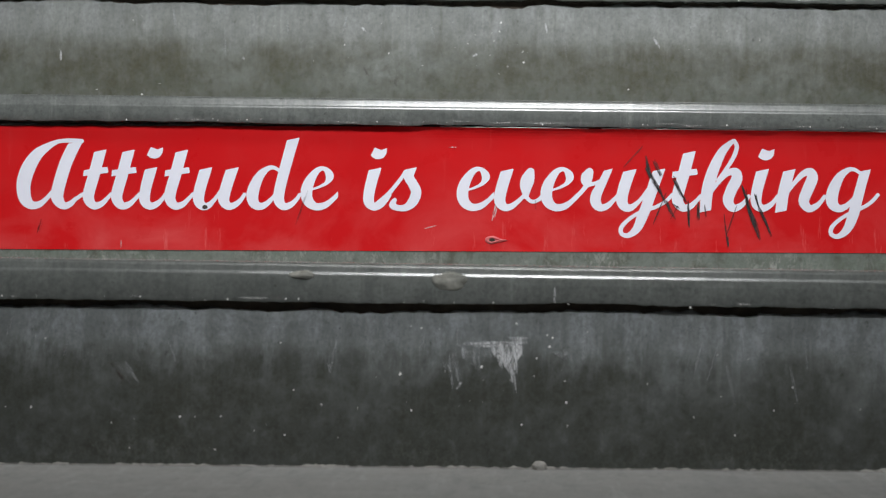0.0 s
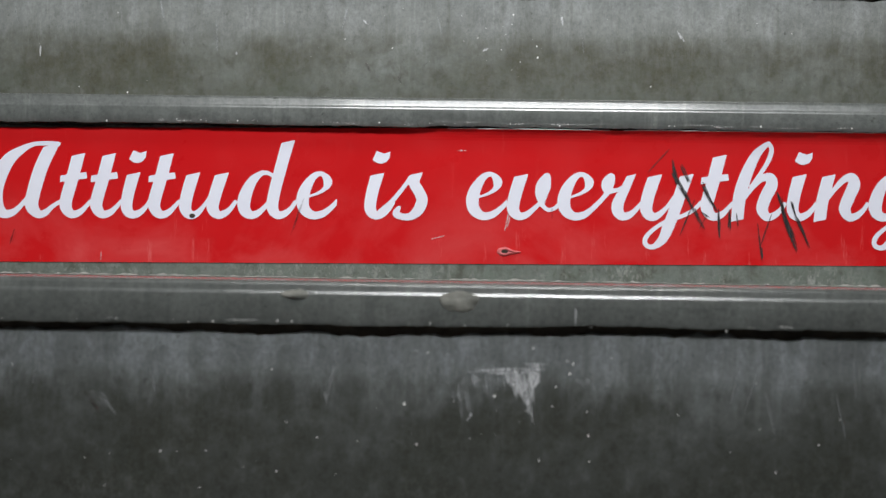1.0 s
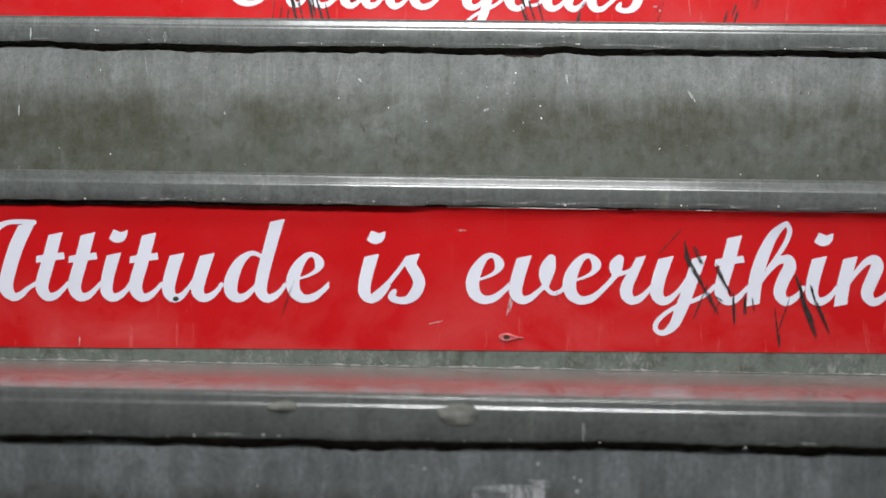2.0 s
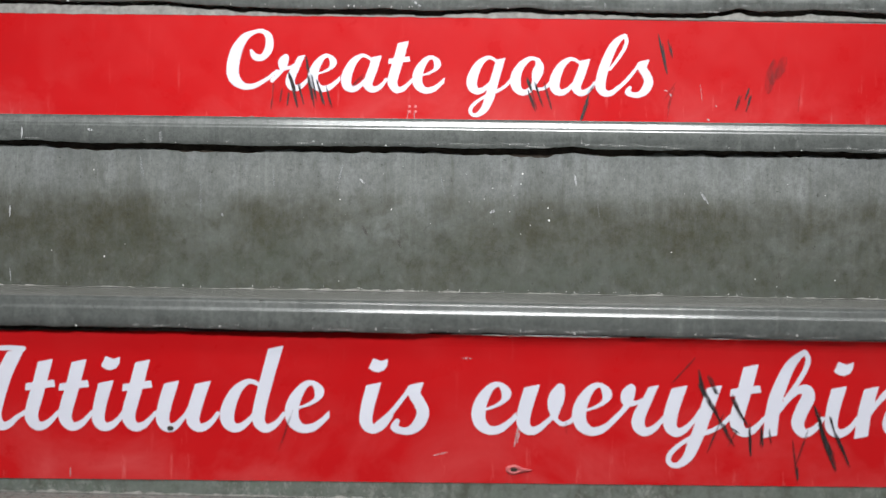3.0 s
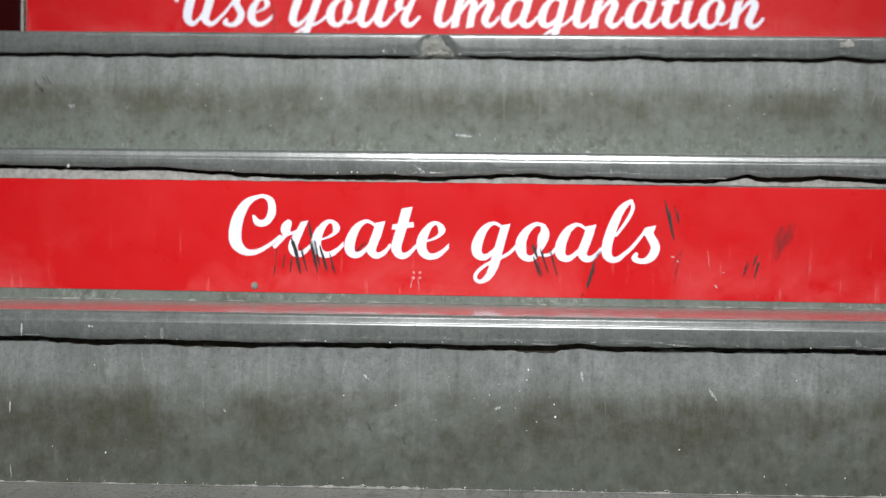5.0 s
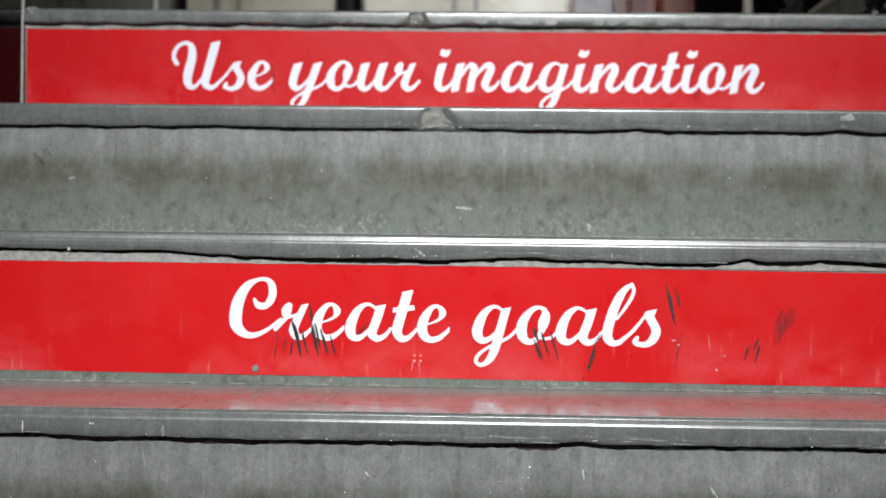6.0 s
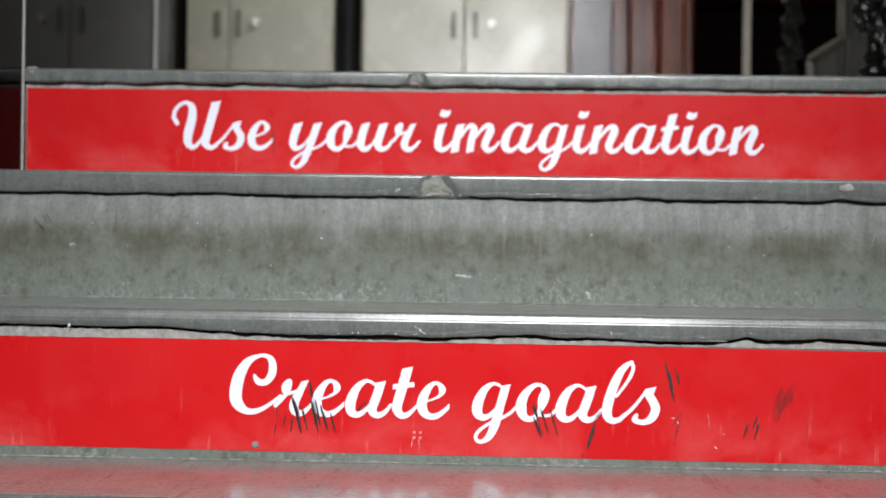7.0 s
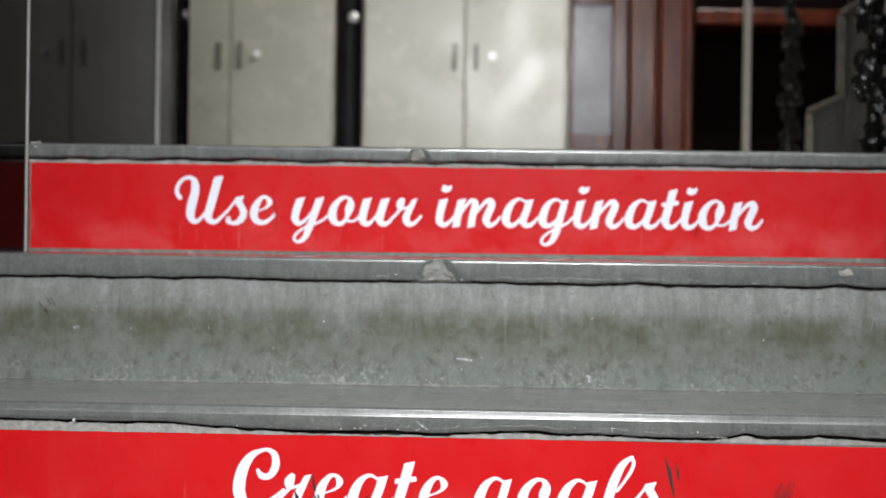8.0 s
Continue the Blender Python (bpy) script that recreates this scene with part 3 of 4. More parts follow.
def chipped_edge(k, count, seed):
    """Pale slivers where the slab's lower edge is chipped and smeared with cement."""
    rnd = random.Random(seed)
    bm = bmesh.new()
    for i in range(count):
        x, length = rnd.uniform(LEFT + 0.01, RIGHT - 0.04), 0.004 + 0.024 * rnd.random() ** 2
        z = -SLAB[k] + under(x - 0.1, k) + rnd.uniform(0.0014, 0.0034)
        scratch(bm, x, z, x + length, z + rnd.uniform(-0.0008, 0.0008), rnd.uniform(0.0007, 0.0018))
    bm.verts.ensure_lookup_table()
    for i, v in enumerate(bm.verts):
        v.co.y -= 0.00002 * (i // 22)
    return tagged(part("chipped_edge", bm, edge_chip, stair, "pale chips along the slab's lower edge", at=(-0.1, riser_y(k) - OVER - 0.0012, tread_z(k))), kind="stuff")


for k, count in ((0, 14), (1, 26), (2, 18), (3, 12), (4, 16), (5, 14)):
    chipped_edge(k, count, 90 + k)
smears(0, 26, -0.46, 0.66, 0.060, 0.124, 0.034, 0.0035, 21, chalk)
smears(2, 12, -0.46, 0.70, 0.090, 0.132, 0.034, 0.0030, 22, chalk)
smears(4, 14, -0.50, 0.70, 0.095, 0.136, 0.040, 0.0035, 23, chalk)
ticks(0, True, [(0.2140, -0.0180, 0.2140, -0.0310, 0.0019)])
ticks(2, False, [(0.2160, 0.1190, 0.2180, 0.1080, 0.0026), (0.3400, 0.1040, 0.3480, 0.0920, 0.0024), (0.1330, 0.0800, 0.1380, 0.0830, 0.0028), (0.0030, 0.1120, 0.0090, 0.1070, 0.0022),
                 (-0.3480, 0.0810, -0.3480, 0.0690, 0.0017), (-0.3470, 0.0180, -0.3460, 0.0050, 0.0017), (-0.1350, 0.0760, -0.1330, 0.0730, 0.0022)])
ticks(2, True, [(-0.1940, -0.0160, -0.1940, -0.0270, 0.0036), (-0.3330, -0.0130, -0.3330, -0.0260, 0.0017), (-0.2670, -0.0150, -0.2620, -0.0160, 0.0028)])
ticks(3, True, [(0.0330, -0.0150, 0.0470, -0.0250, 0.0019), (0.2570, -0.0180, 0.2570, -0.0250, 0.0019), (-0.3630, -0.0200, -0.3600, -0.0220, 0.0039)])
ticks(4, False, [(0.0680, 0.0370, 0.0920, 0.0350, 0.0030), (0.2390, 0.0180, 0.2480, 0.0110, 0.0067), (-0.4350, 0.0730, -0.4320, 0.0670, 0.0059)])

# ---- lettering: a slanted brush script, drawn with a pen of changing width; x-height 76 units ----
TOP, FOOT, END = (-0.21, 0.98), (0.2, -0.98), (1.0, 0.0)
OUT = [(20, 7, 15), (32, 10, 12), (42, 19, 9), (48, 28, 8)]


def tail(dx, first, last=(48, 28, 8)):
    """The curl at a stem's foot and the thin upstroke to the next letter."""
    return first + [(x + dx, y, w) for x, y, w in OUT[:-1]] + [(last[0] + dx, *last[1:])]


BOWL = [(63, 68, 7), (52, 75, 8), (41, 75, 10), (27, 64, 16), (17, 46, 21), (12, 28, 23), (14, 14, 20), (24, 7, 15), (35, 10, 12), (46, 20, 9), (54, 31, 6)]
ASC = [(60, 126, 8), (65, 115, 9), (60, 98, 9), (48, 78, 8), (32, 56, 7)]
DOT = [(21, 112), (33, 107.5), (43, 111), (42, 101), (37, 94), (29, 91), (22, 92), (14, 97)]
LOOP = [(48, -8, 20), (38, -30, 16), (23, -42, 10), (11, -38, 9), (12, -26, 9), (26, -12, 8), (46, 0, 8)]
# letter: advance, strokes (points of x, y, width; cut at the start; cut at the end), solid shapes
GLYPHS = {
    "A": (118, [([(118, 122, 9), (95, 123, 9), (75, 121, 9), (55, 111, 15), (37, 97, 22), (22, 73, 27), (14, 45, 27), (17, 20, 24), (28, 8, 17), (42, 9, 13), (54, 18, 10), (66, 32, 8)], None, None),
                (tail(66, [(107, 120, 23), (90, 84, 24), (77, 40, 24), (75, 20, 23)], (56, 28, 8)), TOP, None)], []),
    "t": (50, [(tail(2, [(32, 105, 22), (22, 66, 22), (12, 30, 22), (13, 16, 20)], (50, 28, 8)), TOP, None), ([(2, 65, 12), (46, 71, 12)], (-1, 0.1), (1, 0.2))], []),
    "i": (44, [(tail(0, [(22, 74, 22), (13, 40, 21), (11, 17, 20)]), TOP, None)], [DOT]),
    "u": (95, [([(25, 74, 22), (15, 40, 22), (12, 18, 21), (20, 7, 16), (31, 9, 12), (43, 22, 8), (52, 36, 7)], TOP, None),
               (tail(46, [(72, 74, 22), (61, 40, 22), (57, 18, 21)]), TOP, None)], []),
    "d": (96, [(BOWL, None, None), (tail(48, [(84, 127, 22), (71, 80, 21), (61, 40, 21), (59, 18, 20)]), TOP, None)], []),
    "e": (66, [([(19, 37, 5), (34, 42, 6), (47, 50, 9), (52, 62, 16), (43, 74, 9), (30, 71, 12), (17, 53, 19), (11, 34, 22), (14, 17, 20), (27, 7, 15), (43, 9, 13), (57, 19, 10), (67, 29, 9)], None, END)], []),
    "s": (67, [([(-18, 12, 10), (4, 32, 9), (24, 57, 8), (32, 68, 10)], None, None),
               ([(41, 75, 21), (38, 60, 19), (46, 46, 19), (51, 32, 20), (45, 16, 19), (33, 6, 14), (20, 5, 12), (9, 10, 13), (13, 19, 9)], TOP, None)], []),
    "v": (82, [([(24, 73, 22), (14, 40, 22), (11, 18, 21), (20, 7, 15), (32, 9, 12), (46, 20, 9), (58, 32, 8)], TOP, None),
               ([(65, 70, 15), (60, 56, 25), (57, 44, 22), (57, 32, 14), (58, 25, 9), (68, 17, 8), (80, 21, 8), (86, 28, 8)], None, None)], []),
    "r": (66, [([(-6, 22, 10), (6, 34, 9), (15, 45, 10)], None, None), ([(21, 70, 15), (16, 60, 22), (16, 50, 15), (28, 49, 8), (42, 55, 8)], None, None),
               (tail(20, [(54, 74, 14), (44, 52, 16), (33, 30, 20), (32, 16, 20)], (50, 28, 8)), TOP, None)], []),
    "y": (98, [([(26, 73, 22), (15, 40, 22), (12, 18, 21), (20, 7, 16), (31, 9, 12), (45, 22, 8), (56, 38, 7)], TOP, None),
               ([(77, 74, 21), (68, 48, 21), (58, 18, 20)] + LOOP + [(70, 8, 8), (88, 18, 8), (100, 30, 8)], TOP, None)], []),
    "h": (88, [([(10, 1, 21), (14, 40, 22), (24, 74, 21), (38, 104, 17), (50, 118, 12), (60, 126, 8)], FOOT, None), (ASC, None, None),
               ([(22, 38, 8), (36, 56, 9), (50, 69, 12), (63, 70, 17), (65, 58, 21), (56, 40, 21), (50, 20, 20)] + [(x + 38, y, w) for x, y, w in OUT], None, None)], []),
    "n": (87, [([(10, 1, 21), (15, 36, 21), (25, 74, 21)], FOOT, TOP),
               ([(22, 36, 8), (34, 52, 9), (48, 67, 12), (61, 71, 16), (65, 60, 21), (57, 40, 21), (50, 20, 20)] + [(x + 38, y, w) for x, y, w in OUT], None, None)], []),
    "m": (126, [([(10, 1, 21), (15, 36, 21), (25, 74, 21)], FOOT, TOP),
                ([(49, 1, 20), (54, 36, 20), (60, 60, 20), (54, 70, 15), (44, 67, 11), (32, 51, 9), (22, 36, 8)], FOOT, None),
                ([(60, 36, 8), (72, 52, 9), (86, 67, 12), (99, 71, 16), (103, 60, 21), (95, 40, 21), (88, 20, 20)] + [(x + 76, y, w) for x, y, w in OUT], None, None)], []),
    "g": (89, [(BOWL, None, None), ([(70, 74, 19), (62, 44, 19), (54, 14, 20)] + LOOP + [(64, 8, 8), (80, 18, 8), (92, 31, 8)], TOP, None)], []),
    "C": (100, [([(52, 82, 8), (60, 70, 15), (76, 70, 15), (88, 88, 18), (87, 112, 16), (74, 123, 10), (57, 121, 10), (37, 109, 18), (21, 82, 25), (14, 48, 27), (18, 25, 25), (36, 10, 16), (58, 10, 12), (84, 24, 9), (106, 42, 8)], None, None)], []),
    "a": (94, [(BOWL, None, None), (tail(46, [(74, 75, 20), (67, 50, 20), (58, 25, 20), (57, 15, 19)]), TOP, None)], []),
    "o": (79, [([(58, 72, 10), (47, 76, 9), (36, 73, 12), (22, 60, 17), (13, 42, 22), (12, 25, 23), (17, 12, 18), (28, 6, 14), (40, 10, 12), (50, 24, 12), (56, 46, 23), (60, 60, 19), (56, 72, 10)], None, None),
               ([(46, 18, 9), (58, 13, 8), (72, 16, 8), (82, 26, 8)], None, None)], []),
    "l": (58, [([(60, 126, 8), (48, 118, 13), (36, 103, 18), (23, 74, 21), (13, 40, 22), (12, 18, 21), (22, 7, 15), (36, 9, 12), (48, 20, 9)], None, None), ([(x - 2, y, w) for x, y, w in ASC], None, None)], []),
    "U": (135, [([(17, 70, 13), (9, 84, 13), (12, 103, 12), (26, 119, 11), (44, 123, 12), (56, 110, 20), (56, 82, 24), (47, 45, 25), (46, 20, 22), (58, 7, 14), (74, 18, 10), (92, 44, 8)], None, None),
                (tail(84, [(119, 127, 24), (105, 74, 24), (94, 34, 23), (92, 18, 21)], (40, 18, 9)), TOP, None)], []),
}


def spline(points, steps=5):
    p = np.array([points[0], *points, points[-1]], float)
    out = []
    for a, b, c, d in zip(p, p[1:], p[2:], p[3:]):
        for i in range(steps):
            t = i / steps
            out.append(0.5 * (2 * b + (c - a) * t + (2 * a - 5 * b + 4 * c - d) * t * t + (3 * b - a - 3 * c + d) * t ** 3))
    out.append(p[-1])
    return np.array(out)


def stroke_distance(px, py, points, cut0, cut1):
    line = spline(points) if len(points) > 2 else np.array(points, float)
    if cut0:
        d = line[0, :2] - line[1, :2]
        line = np.vstack([[*(line[0, :2] + d / np.hypot(*d) * line[0, 2]), line[0, 2]], line])
    if cut1:
        d = line[-1, :2] - line[-2, :2]
        line = np.vstack([line, [*(line[-1, :2] + d / np.hypot(*d) * line[-1, 2]), line[-1, 2]]])
    best = np.full(px.shape, 1e9)
    for (ax, ay, aw), (bx, by, bw) in zip(line, line[1:]):
        ex, ey = bx - ax, by - ay
        t = np.clip(((px - ax) * ex + (py - ay) * ey) / max(1e-9, ex * ex + ey * ey), 0, 1)
        best = np.minimum(best, np.hypot(px - ax - t * ex, py - ay - t * ey) - 0.5 * (aw + t * (bw - aw)) + 0.7)
    for cut, (x, y, _) in ((cut0, points[0]), (cut1, points[-1])):
        if cut:
            best = np.maximum(best, ((px - x) * cut[0] + (py - y) * cut[1]) / math.hypot(*cut))
    return best


def shape_distance(px, py, corners):
    best, inside = np.full(px.shape, 1e9), np.zeros(px.shape, bool)
    for (ax, ay), (bx, by) in zip(corners, corners[1:] + corners[:1]):
        ex, ey = bx - ax, by - ay
        t = np.clip(((px - ax) * ex + (py - ay) * ey) / (ex * ex + ey * ey), 0, 1)
        best = np.minimum(best, np.hypot(px - ax - t * ex, py - ay - t * ey))
        if ay != by:
            inside ^= ((ay > py) != (by > py)) & (px < ax + (py - ay) * ex / ey)
    return np.where(inside, -best, best)


def letter_mesh(glyph, unit):
    """The union of a letter's strokes as one flat sheet, cut out along its outline."""
    step = 1.4
    gx, gy = np.arange(-26, 152, step), np.arange(-52, 134, step)
    px, py = np.meshgrid(gx, gy)
    field = np.full(px.shape, 1e9)
    for s in glyph[1]:
        field = np.minimum(field, stroke_distance(px, py, *s))
    for s in glyph[2]:
        field = np.minimum(field, shape_distance(px, py, s))
    verts, faces = [], []

    def face(corners):
        faces.append(tuple(range(len(verts), len(verts) + len(corners))))
        verts.extend((x * unit, 0.0, y * unit) for x, y in corners)
    inside = field < 0
    for j in range(len(gy) - 1):
        run = None
        for i in range(len(gx) - 1):
            cell = ((i, j), (i + 1, j), (i + 1, j + 1), (i, j + 1))
            count = sum(bool(inside[b, a]) for a, b in cell)
            if count == 4:
                run = i if run is None else run
                continue
            if run is not None:
                face(((gx[run], gy[j]), (gx[i], gy[j]), (gx[i], gy[j + 1]), (gx[run], gy[j + 1])))
                run = None
            if count:
                ring = []
                for (a, b), (c, d) in zip(cell, cell[1:] + cell[:1]):
                    u, v = field[b, a], field[d, c]
                    if u < 0:
                        ring.append((gx[a], gy[b]))
                    if (u < 0) != (v < 0):
                        f = u / (u - v)
                        ring.append((gx[a] + f * (gx[c] - gx[a]), gy[b] + f * (gy[d] - gy[b])))
                face(ring)
    me = bpy.data.meshes.new("letter")
    me.from_pydata(verts, [], faces)
    me.materials.append(white_vinyl)
    return me


UNIT = 0.000563
LETTERS = {}


def write(sticker, words, base):
    """Words as (text, where it starts, stretch), letter by letter on the sticker."""
    for text, start, stretch in words:
        x, turn = start, 0
        for c in text:
            if c not in LETTERS:
                LETTERS[c] = letter_mesh(GLYPHS[c], UNIT)
            part("letter", LETTERS[c], white_vinyl, sticker, at=(x, -0.0015 - 0.00012 * (turn % 2), base))
            turn += 1
            x += GLYPHS[c][0] * UNIT * stretch


# ---- stickers ----
def sheet(x0, x1, high, lift, wide=240, tall=24, sag=0.0):
    """A thin vinyl sheet, front and back; lift gives how far each spot stands off the stone."""
    bm = bmesh.new()
    layers = []
    for thick in (0.0, 0.0004):
        rows = []
        for j in range(tall + 1):
            v = j / tall
            rows.append([bm.verts.new((x0 + (x1 - x0) * i / wide, -0.0009 + thick - lift(x0 + (x1 - x0) * i / wide, v), v * (high - sag * max(0.0, (x1 - x0) * i / wide + x0 - 0.1) / 0.6))) for i in range(wide + 1)])
        for a, b in zip(rows, rows[1:]):
            for i in range(wide):
                bm.faces.new((a[i], a[i + 1], b[i + 1], b[i]))
        layers.append(rows)
    f, b = layers
    for i in range(wide):
        for r in (0, tall):
            bm.faces.new((f[r][i], f[r][i + 1], b[r][i + 1], b[r][i]))
    for r in range(tall):
        for i in (0, wide):
            bm.faces.new((f[r][i], f[r + 1][i], b[r + 1][i], b[r][i]))
    return bm


def rubs(sticker, lines, mat, label, off=-0.0021):
    """Rubbed lines; the broad ones are bundles of thin strands."""
    rnd = random.Random(len(lines))
    count = 0
    for x0, z0, x1, z1, w, *bend in lines:
        w *= 1.15 if mat == black_rub else 1.0
        strands = 3 if 0.0028 < w < 0.012 else 1
        for n in range(strands):
            a, b = (rnd.uniform(-0.5, 0.5) * w, rnd.uniform(-0.4, 0.4) * w) if strands > 1 else (0.0, 0.0)
            t0, t1 = (rnd.uniform(0.0, 0.25), rnd.uniform(0.8, 1.05)) if n else (0.0, 1.0)
            bm = bmesh.new()
            scratch(bm, x0 + (x1 - x0) * t0 + a, z0 + (z1 - z0) * t0, x0 + (x1 - x0) * t1 + b, z0 + (z1 - z0) * t1, w * (0.62 if strands > 1 and n == 0 else 0.34 if strands > 1 else 1.0), *bend)
            part("scuff_mark", bm, mat, sticker, label, at=(0, off - 0.00003 * count, 0))
            count += 1


def flat(x, v):
    return 0.0003 * max(0, waver(x * 3 + v * 0.4, 77, 4))


def curled(x, v):
    """The upper edge has come loose towards one end and curls off the stone."""
    k = max(0.0, min(1.0, (x - 0.10) / 0.12))
    gap = 1.0 - 0.6 * math.exp(-((x - 0.318) / 0.016) ** 2)
    return flat(x, v) + (0.0075 * k * gap * max(0.0, (v - 0.90) / 0.10) ** 2.4)


one = thing("stair_sticker", (0, riser_y(1), 0.1815), "red vinyl riser sticker with white script, scuffed, upper edge peeling", "sticker", "riser stickers", ry=-0.6)
part("vinyl_sheet", sheet(LEFT + 0.004, RIGHT - 0.004, 0.1240, curled, tall=48, sag=0.0060), red_vinyl, one)
write(one, [("Attitude", -0.261, 1.012), ("is", 0.0878, 1.0), ("everything", 0.1812, 1.0)], 0.0400)
two = thing("stair_sticker", (0, riser_y(3), 0.5170), "red vinyl riser sticker with white script and black shoe scuffs", "sticker", "riser stickers", ry=0.28)
part("vinyl_sheet", sheet(LEFT + 0.004, RIGHT - 0.004, 0.1288, flat), red_vinyl, two)
write(two, [("Create", -0.1225, 1.02), ("goals", 0.156, 1.004)], 0.0403)
three = thing("stair_sticker", (0, riser_y(5), 0.8525), "red vinyl riser sticker with white script under the landing", "sticker", "riser stickers", ry=-0.1)
part("vinyl_sheet", sheet(LEFT + 0.004, RIGHT - 0.001, 0.1278, flat), red_vinyl, three)
write(three, [("Use", -0.305, 1.0), ("your", -0.1305, 1.0), ("imagination", 0.0832, 1.016)], 0.0378)



def ribbon(x0, x1, high, n=60):
    """The white backing that shows along the loosened edge."""
    def nudge(x, i, y, z):
        return y - 0.0009 - curled(x, 1.0), z - 0.0060 * max(0.0, x - 0.1) / 0.6 + 0.0002 * waver(x, 61, 9)
    xs = [x0 + (x1 - x0) * i / n for i in range(n + 1)]
    return swept([(-0.0006, high - 0.0004), (-0.0006, high + 0.0002), (0.0010, high + 0.0002), (0.0010, high - 0.0004)], xs, nudge)


part("loose_edge", ribbon(0.165, 0.312, 0.1243), paper, one, "white backing along the loose edge")
part("loose_edge", ribbon(0.325, RIGHT - 0.006, 0.1243), paper, one, "white backing along the loose edge")
BLACK, FAINT, PALE = "black rubber scuffs", "faint dark scuffs", "pale scratches"
# across the y and the t
rubs(one, [(0.3661, 0.1052, 0.3463, 0.0835, 0.0009), (0.3667, 0.0955, 0.3748, 0.0728, 0.0044), (0.3694, 0.0836, 0.3791, 0.0675, 0.0033), (0.3748, 0.0728, 0.3867, 0.0540, 0.0038), (0.3769, 0.0917, 0.3839, 0.0756, 0.0027),
           (0.3845, 0.0567, 0.3985, 0.0325, 0.0024), (0.3894, 0.0513, 0.3931, 0.0449, 0.0012), (0.3957, 0.0756, 0.4054, 0.0541, 0.0029), (0.4017, 0.0621, 0.4103, 0.0487, 0.0029), (0.4097, 0.0514, 0.4125, 0.0245, 0.0026),
           (0.3942, 0.0486, 0.4028, 0.0433, 0.0012), (0.3893, 0.0594, 0.3760, 0.0270, 0.0011), (0.4006, 0.0460, 0.3932, 0.0325, 0.0009), (0.4194, 0.0503, 0.4205, 0.0326, 0.0030), (0.4269, 0.0471, 0.4285, 0.0353, 0.0013)], black_rub, BLACK)
# between the h and the i
rubs(one, [(0.4649, 0.0667, 0.4713, 0.0408, 0.0038), (0.4697, 0.0489, 0.4821, 0.0134, 0.0049), (0.4681, 0.0516, 0.4788, 0.0247, 0.0044), (0.4761, 0.0581, 0.4804, 0.0436, 0.0027), (0.4804, 0.0452, 0.4927, 0.0162, 0.0033),
           (0.4590, 0.0473, 0.4484, 0.0165, 0.0012), (0.4462, 0.0381, 0.4500, 0.0047, 0.0012), (0.4500, 0.0165, 0.4505, 0.0052, 0.0014)], black_rub, BLACK)
rubs(one, [(-0.2340, 0.0305, -0.2380, 0.0155, 0.0034), (0.0330, 0.0595, 0.0210, 0.0255, 0.0017), (0.0290, 0.0525, 0.0240, 0.0305, 0.0017), (0.2600, 0.0515, 0.2600, 0.0415, 0.0017)], faint_rub, FAINT)
rubs(one, [(0.1500, 0.0225, 0.1620, 0.0255, 0.0012), (0.1730, 0.1035, 0.1820, 0.1035, 0.0012), (0.2210, 0.0465, 0.2180, 0.0305, 0.0030), (-0.1540, 0.0100, -0.1540, 0.0015, 0.0010)], white_smear, PALE)
# under the first word
rubs(two, [(-0.0497, 0.0628, -0.0415, 0.0397, 0.0054), (-0.0457, 0.0539, -0.0386, 0.0217, 0.0041), (-0.0487, 0.0396, -0.0497, 0.0234, 0.0027), (-0.0379, 0.0527, -0.0303, 0.0251, 0.0031), (-0.0293, 0.0826, -0.0263, 0.0607, 0.0033),
           (-0.0270, 0.0607, -0.0179, 0.0221, 0.0047), (-0.0218, 0.0608, -0.0167, 0.0286, 0.0033), (-0.0152, 0.0545, -0.0076, 0.0249, 0.0041), (-0.0054, 0.0469, 0.0008, 0.0225, 0.0027), (-0.0668, 0.0366, -0.0691, 0.0191, 0.0014),
           (-0.0565, 0.0433, -0.0588, 0.0278, 0.0017), (-0.0664, 0.0502, -0.0674, 0.0366, 0.0009)], black_rub, BLACK)
# under the second word and past it
rubs(two, [(0.2263, 0.0606, 0.2330, 0.0415, 0.0045), (0.2291, 0.0465, 0.2372, 0.0223, 0.0039), (0.2360, 0.0563, 0.2461, 0.0276, 0.0033), (0.2456, 0.0565, 0.2551, 0.0246, 0.0023), (0.2971, 0.0415, 0.2874, 0.0105, 0.0045),
           (0.2849, 0.0060, 0.2830, 0.0010, 0.0010), (0.3762, 0.1135, 0.3872, 0.0676, 0.0041), (0.3878, 0.1073, 0.3926, 0.0857, 0.0027), (0.4709, 0.0450, 0.4656, 0.0270, 0.0026), (0.4803, 0.0529, 0.4755, 0.0387, 0.0020), (0.4830, 0.0453, 0.4770, 0.0253, 0.0029)], black_rub, BLACK)
rubs(two, [(0.0396, 0.0620, 0.0218, 0.0462, 0.0062), (0.3045, 0.0545, 0.2958, 0.0414, 0.0042), (0.3969, 0.0589, 0.3833, 0.0368, 0.0014), (0.3951, 0.0531, 0.3879, 0.0273, 0.0028), (0.3898, 0.0306, 0.3875, 0.0164, 0.0014),
           (0.5381, 0.0464, 0.5360, 0.0259, 0.0014), (0.5203, 0.0895, 0.5110, 0.0634, 0.0125), (0.5083, 0.0861, 0.5010, 0.0468, 0.0122)], faint_rub, FAINT)
